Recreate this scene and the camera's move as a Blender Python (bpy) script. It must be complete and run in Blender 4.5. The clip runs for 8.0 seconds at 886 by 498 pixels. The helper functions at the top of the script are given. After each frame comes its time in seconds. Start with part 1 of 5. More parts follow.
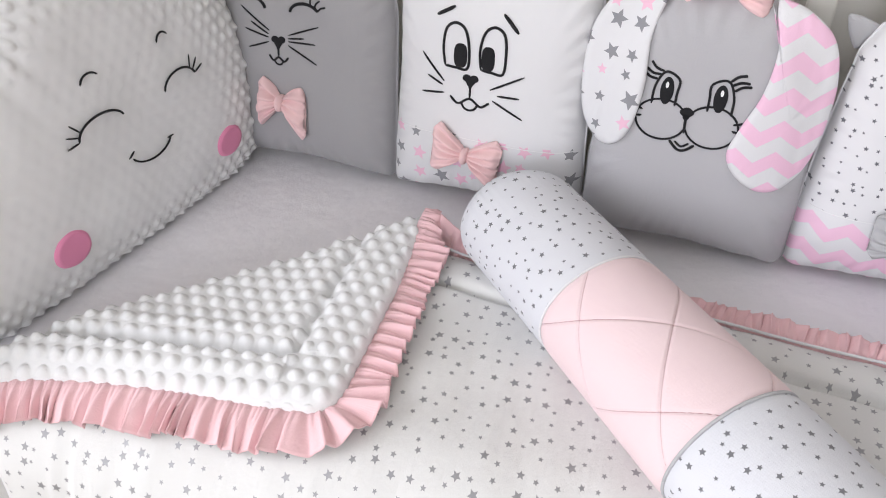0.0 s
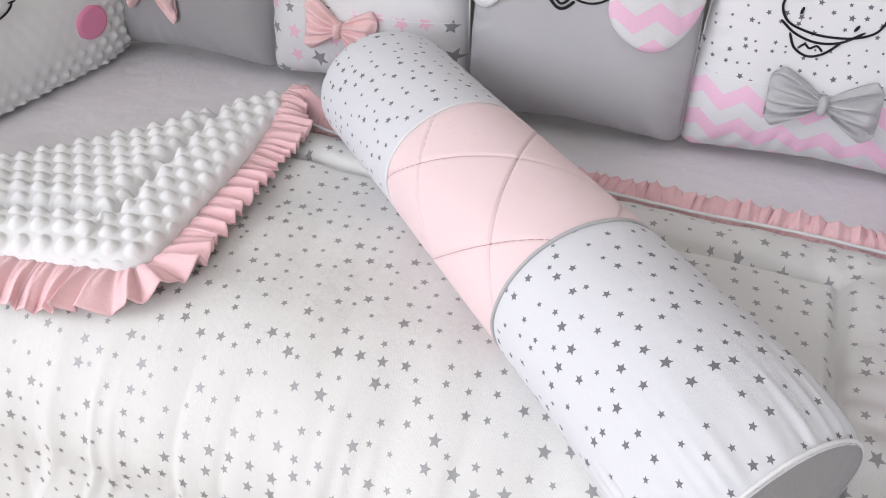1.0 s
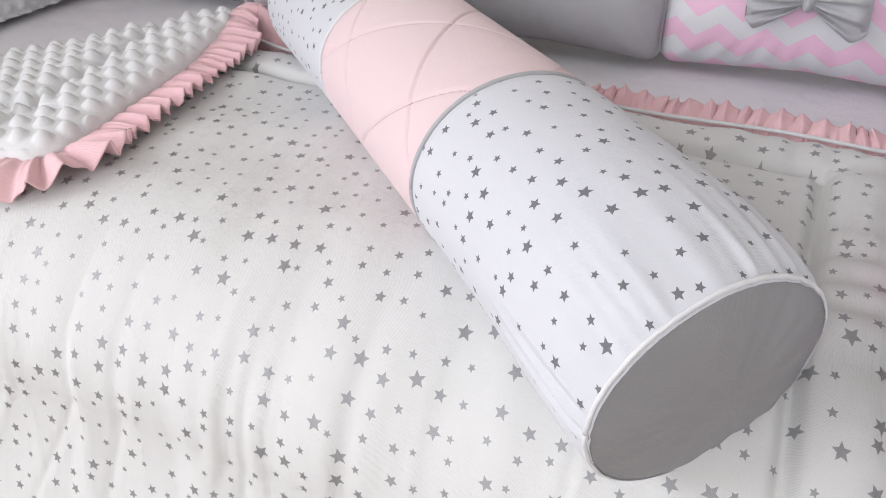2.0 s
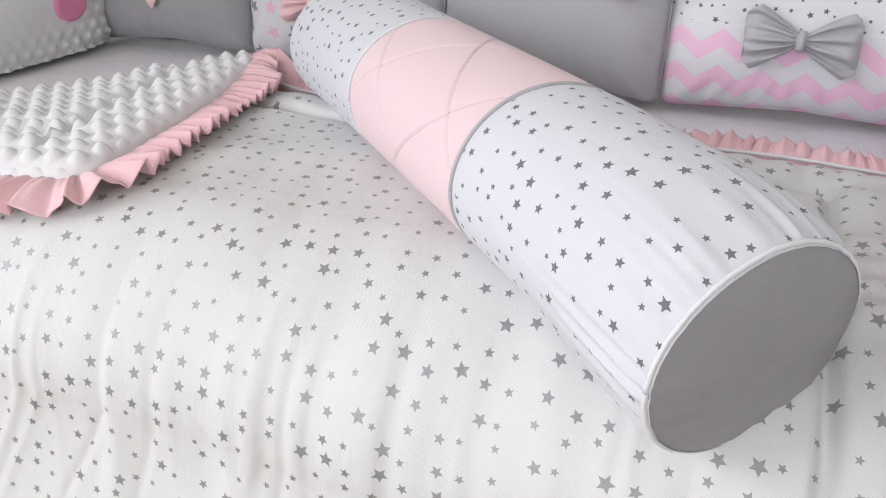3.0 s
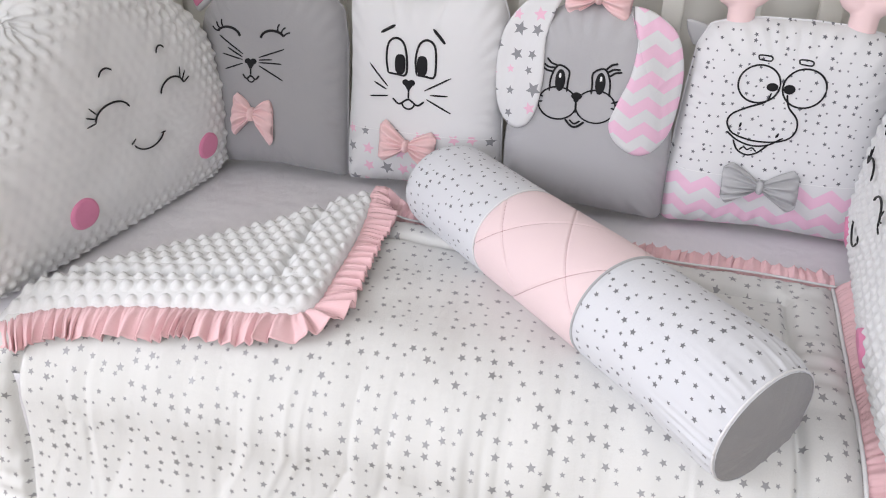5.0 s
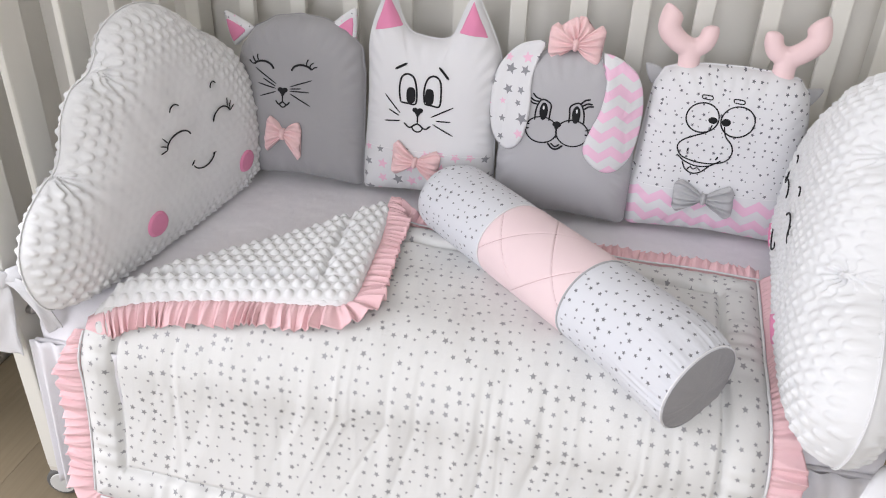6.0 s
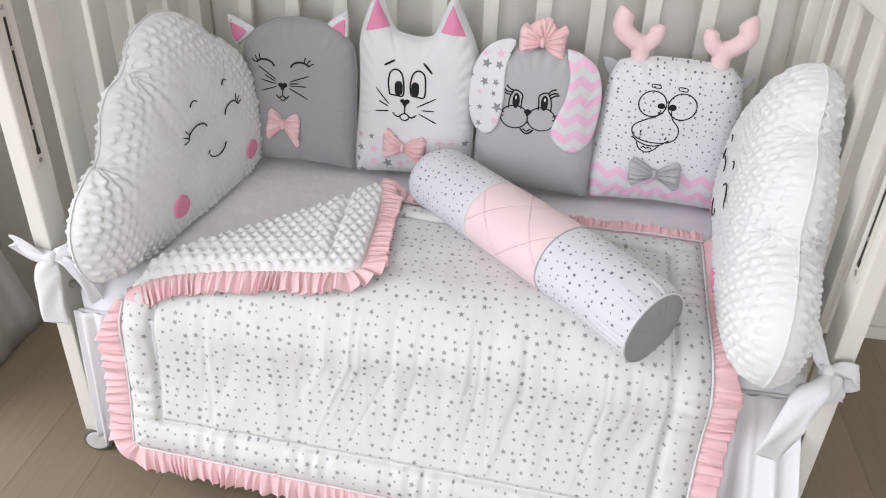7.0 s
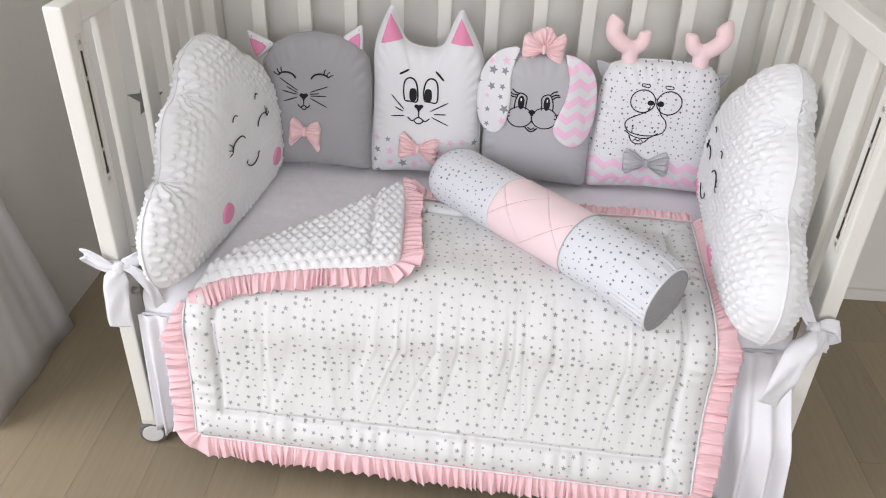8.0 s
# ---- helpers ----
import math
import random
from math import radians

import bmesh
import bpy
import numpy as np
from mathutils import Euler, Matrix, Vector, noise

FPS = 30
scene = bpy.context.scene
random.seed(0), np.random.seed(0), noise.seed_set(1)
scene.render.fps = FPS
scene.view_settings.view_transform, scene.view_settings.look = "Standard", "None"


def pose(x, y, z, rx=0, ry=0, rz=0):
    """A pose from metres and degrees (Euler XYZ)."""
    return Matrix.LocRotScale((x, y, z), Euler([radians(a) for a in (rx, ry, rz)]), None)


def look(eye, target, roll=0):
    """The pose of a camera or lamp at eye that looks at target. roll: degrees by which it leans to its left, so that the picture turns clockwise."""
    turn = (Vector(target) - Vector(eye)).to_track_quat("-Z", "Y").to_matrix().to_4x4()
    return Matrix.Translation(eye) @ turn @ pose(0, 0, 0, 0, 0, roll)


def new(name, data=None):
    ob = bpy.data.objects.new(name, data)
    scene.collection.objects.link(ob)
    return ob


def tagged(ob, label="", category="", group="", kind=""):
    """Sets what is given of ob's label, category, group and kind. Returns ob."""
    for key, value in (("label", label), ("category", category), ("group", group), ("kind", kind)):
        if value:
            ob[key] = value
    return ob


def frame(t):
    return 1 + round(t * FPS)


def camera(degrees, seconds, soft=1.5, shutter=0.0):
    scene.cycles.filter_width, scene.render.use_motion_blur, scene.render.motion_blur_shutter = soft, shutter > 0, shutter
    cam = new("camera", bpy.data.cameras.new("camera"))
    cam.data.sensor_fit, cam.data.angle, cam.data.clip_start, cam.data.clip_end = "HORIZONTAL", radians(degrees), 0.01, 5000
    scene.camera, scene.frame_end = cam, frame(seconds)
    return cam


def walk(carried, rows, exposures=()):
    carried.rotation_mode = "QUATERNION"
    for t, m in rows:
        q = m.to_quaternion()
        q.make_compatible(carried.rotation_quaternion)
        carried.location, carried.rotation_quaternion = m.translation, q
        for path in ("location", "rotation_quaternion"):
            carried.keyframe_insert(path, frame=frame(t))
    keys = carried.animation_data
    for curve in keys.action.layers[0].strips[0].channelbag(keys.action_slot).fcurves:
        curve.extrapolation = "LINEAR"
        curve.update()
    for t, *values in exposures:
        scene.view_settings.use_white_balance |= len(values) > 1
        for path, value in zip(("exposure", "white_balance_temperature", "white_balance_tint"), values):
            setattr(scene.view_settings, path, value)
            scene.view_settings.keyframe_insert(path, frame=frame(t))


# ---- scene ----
cam = camera(58.7, 8.0, 1.05)
PATH = [
    (0, (0.731, -0.327, 0.614), (0.194, 1.158, -0.614), -0.3),
    (0.5, (0.786, -0.315, 0.534), (0.285, 1.179, -0.697), 0.5),
    (1, (0.872, -0.3, 0.446), (0.347, 1.201, -0.767), 0.2),
    (1.5, (0.934, -0.29, 0.366), (0.365, 1.228, -0.805), -0.1),
    (1.7, (0.948, -0.28, 0.343), (0.335, 1.219, -0.83), -1.0),
    (2.8, (0.93, -0.331, 0.279), (0.337, 1.306, -0.706), -0.1),
    (3, (0.922, -0.343, 0.278), (0.336, 1.31, -0.684), 0.2),
    (3.5, (0.909, -0.383, 0.296), (0.333, 1.296, -0.626), -0.1),
    (4, (0.871, -0.45, 0.366), (0.347, 1.247, -0.553), 0.1),
    (4.5, (0.82, -0.529, 0.45), (0.352, 1.176, -0.485), 0.3),
    (5, (0.8, -0.621, 0.552), (0.383, 1.078, -0.417), 0.8),
    (6.5, (0.773, -0.939, 0.766), (0.498, 0.747, -0.274), 2.3),
    (7, (0.754, -1.028, 0.8), (0.537, 0.658, -0.254), 2.3),
    (7.5, (0.663, -1.104, 0.854), (0.525, 0.577, -0.221), 2.3),
    (8, (0.588, -1.179, 0.899), (0.53, 0.5, -0.187), 2.2),
]
EXPOSURES = [(0.0, -0.20), (0.5, -0.23), (1.0, -0.28), (1.5, -0.34), (3.0, -0.37), (5.0, -0.36), (6.5, -0.39), (8.0, -0.36)]
walk(cam, [(t, look(eye, target, roll)) for t, eye, target, roll in PATH], EXPOSURES)

# ---- light ----
FLOOR_Z = -0.435
world = bpy.data.worlds.new("world")
scene.world = world
world.use_nodes = True
wn = world.node_tree.nodes
sky = wn.new("ShaderNodeTexSky")
sky.sky_type, sky.sun_disc, sky.sun_elevation, sky.sun_rotation = "NISHITA", False, radians(40), radians(-100)
world.node_tree.links.new(sky.outputs[0], wn["Background"].inputs[0])
wn["Background"].inputs[1].default_value = 0.1


def window_light(name, m, sx, sy, watts, colour):
    data = bpy.data.lights.new(name, "AREA")
    data.shape, data.size, data.size_y, data.energy, data.color = "RECTANGLE", sx, sy, watts, colour
    lamp = new(name, data)
    lamp.matrix_world = m
    return lamp


window_light("left_window_light", look((-1.97, -0.85, 1.42), (0.5, -0.3, 0.4)), 2.4, 1.65, 113, (0.925, 0.925, 1.0))
window_light("front_window_light", look((0.35, -4.37, 1.42), (0.4, 0.0, 0.5)), 2.6, 1.65, 128, (0.935, 0.935, 1.0))


# ---- materials ----
class Net:
    """A small helper to write node trees as expressions."""

    def __init__(self, name):
        self.mat = bpy.data.materials.new(name)
        self.mat.use_nodes = True
        self.tree = self.mat.node_tree
        self.bsdf = self.tree.nodes["Principled BSDF"]

    def plug(self, socket, value):
        if isinstance(value, bpy.types.NodeSocket):
            self.tree.links.new(value, socket)
        elif isinstance(value, (tuple, list)):
            socket.default_value = (*value, 1.0) if len(value) == 3 and len(socket.default_value) == 4 else value
        else:
            socket.default_value = value

    def math(self, op, a, b=0.0, c=0.0):
        n = self.tree.nodes.new("ShaderNodeMath")
        n.operation = op
        for i, v in enumerate((a, b, c)):
            self.plug(n.inputs[i], v)
        return n.outputs[0]

    def mix(self, f, a, b):
        n = self.tree.nodes.new("ShaderNodeMix")
        n.data_type = "RGBA"
        self.plug(n.inputs[0], f)
        self.plug(n.inputs[6], a)
        self.plug(n.inputs[7], b)
        return n.outputs[2]

    def uv(self):
        n = self.tree.nodes.new("ShaderNodeUVMap")
        n.uv_map = "cloth"
        return n.outputs[0]

    def place(self):
        return self.tree.nodes.new("ShaderNodeTexCoord").outputs["Object"]

    def split(self, v):
        n = self.tree.nodes.new("ShaderNodeSeparateXYZ")
        self.plug(n.inputs[0], v)
        return n.outputs

    def noise(self, vec, scale, detail=3.0, rough=0.55):
        n = self.tree.nodes.new("ShaderNodeTexNoise")
        self.plug(n.inputs["Vector"], vec)
        n.inputs["Scale"].default_value, n.inputs["Detail"].default_value, n.inputs["Roughness"].default_value = scale, detail, rough
        return n.outputs[0]

    def scaled(self, vec, sx, sy, sz=1.0):
        n = self.tree.nodes.new("ShaderNodeVectorMath")
        n.operation = "MULTIPLY"
        self.plug(n.inputs[0], vec)
        n.inputs[1].default_value = (sx, sy, sz)
        return n.outputs[0]

    def bump(self, height, distance, strength=1.0, normal=None):
        n = self.tree.nodes.new("ShaderNodeBump")
        n.inputs["Distance"].default_value, n.inputs["Strength"].default_value = distance, strength
        self.plug(n.inputs["Height"], height)
        if normal is not None:
            self.plug(n.inputs["Normal"], normal)
        return n.outputs[0]

    def stars(self, uv, cell, small, large, jitter=0.75, seed=0.0):
        """A mask of scattered five-pointed stars, one to a cell; also a random value for each star."""
        t = self.tree.nodes.new("ShaderNodeTexVoronoi")
        t.voronoi_dimensions, t.feature = "2D", "F1"
        shift = self.tree.nodes.new("ShaderNodeVectorMath")
        shift.operation = "ADD"
        self.plug(shift.inputs[0], uv)
        shift.inputs[1].default_value = (seed, seed * 0.37, 0)
        self.plug(t.inputs["Vector"], shift.outputs[0])
        t.inputs["Scale"].default_value, t.inputs["Randomness"].default_value = 1 / cell, jitter
        d = self.tree.nodes.new("ShaderNodeVectorMath")
        d.operation = "SUBTRACT"
        self.plug(d.inputs[0], shift.outputs[0])
        self.plug(d.inputs[1], t.outputs["Position"])
        x, y, _ = self.split(d.outputs[0])
        cr, cg, cb = self.split(t.outputs["Color"])
        angle = self.math("ADD", self.math("ARCTAN2", y, x), self.math("MULTIPLY", cg, 6.283))
        step = 2 * math.pi / 5
        a = self.math("ABSOLUTE", self.math("SUBTRACT", self.math("WRAP", angle, step, 0.0), step / 2))
        r = self.math("SQRT", self.math("ADD", self.math("MULTIPLY", x, x), self.math("MULTIPLY", y, y)))
        size = self.math("ADD", small, self.math("MULTIPLY", self.math("POWER", cr, 1.8), large - small))
        inner = 0.46
        low = self.math("ADD", self.math("SINE", a), self.math("MULTIPLY", self.math("SINE", self.math("SUBTRACT", step / 2, a)), inner))
        edge = self.math("DIVIDE", self.math("MULTIPLY", size, inner * math.sin(step / 2)), low)
        return self.math("LESS_THAN", r, edge), cb

    def chevron(self, uv, period, height, rise):
        u, v, _ = self.split(uv)
        zig = self.math("MULTIPLY", self.math("PINGPONG", u, period / 2), rise / (period / 2))
        w = self.math("WRAP", self.math("ADD", v, zig), height, 0.0)
        return self.math("LESS_THAN", w, height * 0.5)

    def weave(self, uv, strength=0.35, creases=0.0):
        """Fine thread relief, with soft creases at a larger scale."""
        u, v, _ = self.split(uv)
        th = self.math("ADD", self.math("SINE", self.math("MULTIPLY", u, 9000.0)), self.math("SINE", self.math("MULTIPLY", v, 9000.0)))
        n = self.bump(th, 0.00012, strength)
        n = self.bump(self.noise(uv, 420.0), 0.0006, 0.35, n)
        if creases:
            n = self.bump(self.noise(uv, 26.0, 4.0), 0.006, creases, n)
        self.plug(self.bsdf.inputs["Normal"], n)

    def done(self, colour, rough=0.85, metal=0.0, sheen=0.15):
        self.plug(self.bsdf.inputs["Base Color"], colour)
        self.plug(self.bsdf.inputs["Roughness"], rough)
        self.plug(self.bsdf.inputs["Metallic"], metal)
        self.bsdf.inputs["Sheen Weight"].default_value = sheen
        self.bsdf.inputs["Specular IOR Level"].default_value = 0.3
        return self.mat


def shade(n, uv, colour, amount=0.05, scale=9.0):
    """The colour with faint uneven patches."""
    dark = tuple(c * (1 - amount) for c in colour)
    return n.mix(n.noise(uv, scale), dark, colour)


def plain_cloth(name, colour, creases=0.25, sheen=0.15, amount=0.06):
    n = Net(name)
    uv = n.uv()
    n.weave(uv, 0.35, creases)
    return n.done(shade(n, uv, colour, amount), 0.88, 0.0, sheen)


WHITE, GREY_PRINT, PINK_PRINT = (0.72, 0.72, 0.735), (0.16, 0.165, 0.18), (0.80, 0.42, 0.60)


def star_cloth(name, cell, small, large, ink, base=WHITE, creases=0.2, ink2=None, foil=False, seed=0.0, band=None):
    """Printed star cloth; band = (height, function of net and uv giving the lower cloth's colour)."""
    n = Net(name)
    uv = n.uv()
    m, pick = n.stars(uv, cell, small, large, 0.62, seed)
    paint = ink if ink2 is None else n.mix(n.math("GREATER_THAN", pick, 0.5), ink, ink2)
    colour = n.mix(m, shade(n, uv, base), paint)
    n.weave(uv, 0.3, creases)
    if foil:
        slack = n.bump(n.noise(n.scaled(uv, 24.0, 7.0), 1.0, 3.0, 0.5), 0.008, 0.32, n.bsdf.inputs["Normal"].links[0].from_socket)
        n.plug(n.bsdf.inputs["Normal"], slack)
        grit = n.noise(uv, 2600.0, 1.0)
        rough = n.math("ADD", n.math("MULTIPLY", m, n.math("SUBTRACT", n.math("MULTIPLY", grit, 0.25), 0.55)), 0.88)
        return n.done(colour, rough, n.math("MULTIPLY", m, 0.5), 0.05)
    return n.done(colour, 0.88)


def banded_cloth(name, height, upper, lower):
    n = Net(name)
    uv = n.uv()
    _, v, _ = n.split(uv)
    n.weave(uv, 0.3, 0.2)
    return n.done(n.mix(n.math("LESS_THAN", v, height), upper(n, uv), lower(n, uv)), 0.88)


def two_star(n, uv):
    m, pick = n.stars(uv, 0.0290, 0.0062, 0.0125, 0.50, 4.3)
    return n.mix(m, shade(n, uv, WHITE), n.mix(n.math("GREATER_THAN", pick, 0.58), (0.27, 0.27, 0.29), (0.80, 0.50, 0.63)))


def tiny_star(n, uv):
    m, _ = n.stars(uv, 0.0142, 0.0017, 0.0038, 0.68, 7.7)
    return n.mix(m, shade(n, uv, WHITE), (0.14, 0.14, 0.16))


def zigzag(n, uv):
    return n.mix(n.chevron(uv, 0.042, 0.036, 0.015), shade(n, uv, WHITE), (0.82, 0.53, 0.68))


m_quilt = star_cloth("silver star quilt cotton", 0.0192, 0.0027, 0.0060, (0.33, 0.33, 0.34), (0.69, 0.69, 0.677), 0.22, None, True, 1.3)
m_bolster = star_cloth("bolster star cotton", 0.0162, 0.0021, 0.0043, (0.165, 0.165, 0.178), (0.645, 0.655, 0.69), 0.25, None, False, 5.1)
m_pinkpanel = plain_cloth("pale pink cotton", (0.80, 0.635, 0.650), 0.15)
m_pink = plain_cloth("pink ruffle cotton", (0.84, 0.555, 0.58), 0.3)
m_bowpink = plain_cloth("pink bow cotton", (0.86, 0.595, 0.60), 0.3)
m_antler = plain_cloth("pale rose cotton", (0.82, 0.61, 0.615), 0.35)
m_grey = plain_cloth("grey cotton", (0.455, 0.45, 0.467), 0.35)
m_darkgrey = plain_cloth("mid grey cotton", (0.355, 0.35, 0.36), 0.35)
m_cap = plain_cloth("grey end cotton", (0.29, 0.285, 0.292), 0.4)
m_greybow = plain_cloth("light grey bow cotton", (0.46, 0.46, 0.47), 0.3)
m_white = plain_cloth("white cotton", (0.80, 0.80, 0.805), 0.4)
m_ribbon = plain_cloth("white ribbon cotton", (0.74, 0.74, 0.76), 0.3)
m_sheet = plain_cloth("pale lilac grey sheet cotton", (0.87, 0.852, 0.885), 0.45)
m_skirt = plain_cloth("white skirt cotton", (0.78, 0.77, 0.80), 0.4)
m_minky = plain_cloth("white dimple plush", (0.74, 0.745, 0.75), 0.0, 0.5, 0.03)
m_cheek = plain_cloth("bright pink applique", (0.76, 0.27, 0.44), 0.2)
m_thread = plain_cloth("black embroidery thread", (0.012, 0.012, 0.014), 0.0, 0.1)
# darker than the pink panel: the shade in the stitched grooves is painted in
m_stitch_shade = plain_cloth("rose stitching thread darkened as groove shade", (0.45, 0.27, 0.27), 0.0)
m_piping = plain_cloth("white satin piping", (0.76, 0.76, 0.77), 0.0, 0.0)
m_catear = star_cloth("small star cotton", 0.012, 0.0012, 0.0030, (0.2, 0.2, 0.22), WHITE, 0.2, PINK_PRINT, False, 2.2)
m_twostar = banded_cloth("pink and grey star cotton", -9.0, two_star, two_star)
m_zigzag = banded_cloth("pink zigzag cotton", -9.0, zigzag, zigzag)
m_whitecat = banded_cloth("white cotton over star band", 0.106, lambda n, uv: shade(n, uv, WHITE), two_star)
m_deer = banded_cloth("star cotton over zigzag band", 0.094, tiny_star, zigzag)


def painted(name, colour, rough=0.4, amount=0.05, scale=6.0, bump=0.0008):
    n = Net(name)
    p = n.place()
    n.plug(n.bsdf.inputs["Normal"], n.bump(n.noise(p, 60.0, 4.0), bump, 0.3))
    return n.done(shade(n, p, colour, amount, scale), rough, 0.0, 0.0)


m_paint = painted("ivory crib lacquer", (0.72, 0.705, 0.65), 0.35)
m_wall = painted("warm grey wall paint", (0.68, 0.66, 0.612), 0.8, 0.05, 2.0, 0.002)
m_ceiling = painted("white ceiling paint", (0.8, 0.8, 0.78), 0.9)
m_decal = painted("dark grey wall sticker", (0.17, 0.165, 0.155), 0.6)
m_dark = painted("dark slot", (0.03, 0.028, 0.025), 0.6)
m_plate = painted("cream plastic", (0.66, 0.63, 0.57), 0.35)
m_tyre = painted("grey rubber tyre", (0.13, 0.13, 0.125), 0.6)
m_hub = painted("pale grey hub plastic", (0.62, 0.62, 0.6), 0.4)
m_steel = painted("steel bolt", (0.45, 0.44, 0.43), 0.35)
m_steel.node_tree.nodes["Principled BSDF"].inputs["Metallic"].default_value = 1.0


def plank_material():
    n = Net("pale oak laminate")
    p = n.place()
    info = n.tree.nodes.new("ShaderNodeObjectInfo")
    grain = n.noise(n.scaled(p, 40.0, 2.2), 2.0, 6.0, 0.6)
    a = n.mix(grain, (0.205, 0.162, 0.104), (0.290, 0.240, 0.166))
    tone = n.mix(info.outputs["Random"], (0.9, 0.9, 0.9), (1.06, 1.05, 1.04))
    mul = n.tree.nodes.new("ShaderNodeMix")
    mul.data_type, mul.blend_type = "RGBA", "MULTIPLY"
    mul.inputs[0].default_value = 1.0
    n.plug(mul.inputs[6], a)
    n.plug(mul.inputs[7], tone)
    n.plug(n.bsdf.inputs["Normal"], n.bump(grain, 0.0006, 0.4))
    return n.done(mul.outputs[2], 0.42, 0.0, 0.0)


m_plank = plank_material()


def curtain_material():
    n = Net("white curtain cloth")
    n.weave(n.uv(), 0.4, 0.3)
    return n.done(shade(n, n.uv(), (0.62, 0.60, 0.59)), 0.9)


m_curtain = curtain_material()


# ---- mesh helpers ----
def lerp(a, b, f):
    return a + (b - a) * f


def mesh_of(name, verts, faces, material, uvs=None, smooth=True):
    me = bpy.data.meshes.new(name)
    me.from_pydata(np.asarray(verts, dtype=float).tolist(), [], faces)
    if uvs is not None:
        layer = me.uv_layers.new(name="cloth")
        idx = np.empty(len(me.loops), dtype=np.int32)
        me.loops.foreach_get("vertex_index", idx)
        layer.data.foreach_set("uv", np.asarray(uvs, dtype=np.float32)[idx].ravel())
    if smooth:
        me.polygons.foreach_set("use_smooth", [True] * len(me.polygons))
    me.materials.append(material)
    me.update()
    return me


def put(name, me, parent=None, label="", m=None):
    ob = new(name, me)
    if parent is not None:
        ob.parent = parent
    if m is not None:
        ob.matrix_basis = m
    if label:
        tagged(ob, label)
    return ob


def empty(name, m, label, category, group=""):
    ob = new(name)
    ob.empty_display_size = 0.02
    ob.matrix_basis = m
    return tagged(ob, label, category, group)


def grid_faces(nu, nv, close_u=False):
    """Faces of a grid whose vertex (i, j) has the index i * nv + j."""
    out = []
    for i in range(nu if close_u else nu - 1):
        k = (i + 1) % nu
        for j in range(nv - 1):
            out.append((i * nv + j, k * nv + j, k * nv + j + 1, i * nv + j + 1))
    return out


def box(name, lo, hi, material, parent=None, bevel=0.003, label="", segments=2):
    bm = bmesh.new()
    bmesh.ops.create_cube(bm, size=1.0)
    lo, hi = Vector(lo), Vector(hi)
    size, mid = hi - lo, (hi + lo) / 2
    for v in bm.verts:
        v.co = Vector((v.co.x * size.x, v.co.y * size.y, v.co.z * size.z))
    if bevel:
        bmesh.ops.bevel(bm, geom=bm.edges[:], offset=bevel, segments=segments, profile=0.6, affect="EDGES", clamp_overlap=True)
    me = bpy.data.meshes.new(name)
    bm.to_mesh(me)
    bm.free()
    me.materials.append(material)
    return put(name, me, parent, label, Matrix.Translation(mid))


def smooth_path(points, n):
    """A Catmull-Rom curve through the points, n samples."""
    p = np.asarray(points, dtype=float)
    p = np.vstack([2 * p[0] - p[1], p, 2 * p[-1] - p[-2]])
    k = len(p) - 3
    out = []
    for t in np.linspace(0, k - 1e-9, n):
        i = int(t)
        f = t - i
        a, b, c, d = p[i:i + 4]
        out.append(0.5 * (2 * b + (c - a) * f + (2 * a - 5 * b + 4 * c - d) * f ** 2 + (3 * b - a - 3 * c + d) * f ** 3))
    return np.array(out)


def closed_path(points, n):
    """A closed smooth curve through the points, n samples evenly spaced."""
    p = list(points)
    q = smooth_path(p[-2:] + p + p[:3], (len(p) + 4) * 40)
    per = 40.0 * (len(p) + 4) / (len(p) + 4)
    total = len(q)
    seg = (total - 1) / (len(p) + 4)
    q = q[int(round(seg * 2)):int(round(seg * (2 + len(p)))) + 1]
    return resample(q, n + 1)[:-1]


def resample(q, n):
    q = np.asarray(q, dtype=float)
    s = np.concatenate([[0], np.cumsum(np.linalg.norm(np.diff(q, axis=0), axis=1))])
    t = np.linspace(0, s[-1], n)
    return np.stack([np.interp(t, s, q[:, i]) for i in range(q.shape[1])], axis=1)


def tube(points, radius, sides=6, taper=None, uvscale=1.0):
    """Vertices, faces and uvs of a round tube along points, closed at its ends."""
    p = np.asarray(points, dtype=float)
    n = len(p)
    tan = np.gradient(p, axis=0)
    tan /= np.linalg.norm(tan, axis=1)[:, None] + 1e-12
    up = np.array([0.31, 0.17, 0.93]) if abs(tan[0][2]) < 0.9 else np.array([0.9, 0.3, 0.1])
    verts, uvs = [], []
    s = 0.0
    for i in range(n):
        b = up - tan[i] * up.dot(tan[i])
        b /= np.linalg.norm(b)
        up = b
        c = np.cross(tan[i], b)
        r = radius * (taper[i] if taper is not None else 1.0)
        s += np.linalg.norm(p[i] - p[i - 1]) if i else 0
        for k in range(sides):
            a = 2 * math.pi * k / sides
            verts.append(p[i] + r * (math.cos(a) * b + math.sin(a) * c))
            uvs.append((s, r * a))
    faces = []
    for i in range(n - 1):
        for k in range(sides):
            l = (k + 1) % sides
            faces.append((i * sides + k, i * sides + l, (i + 1) * sides + l, (i + 1) * sides + k))
    faces.append(tuple(range(sides))[::-1])
    faces.append(tuple((n - 1) * sides + k for k in range(sides)))
    return verts, faces, uvs


def joined(pieces):
    verts, faces, uvs = [], [], []
    for v, f, u in pieces:
        o = len(verts)
        verts += list(v)
        faces += [tuple(i + o for i in q) for q in f]
        uvs += list(u)
    return verts, faces, uvs


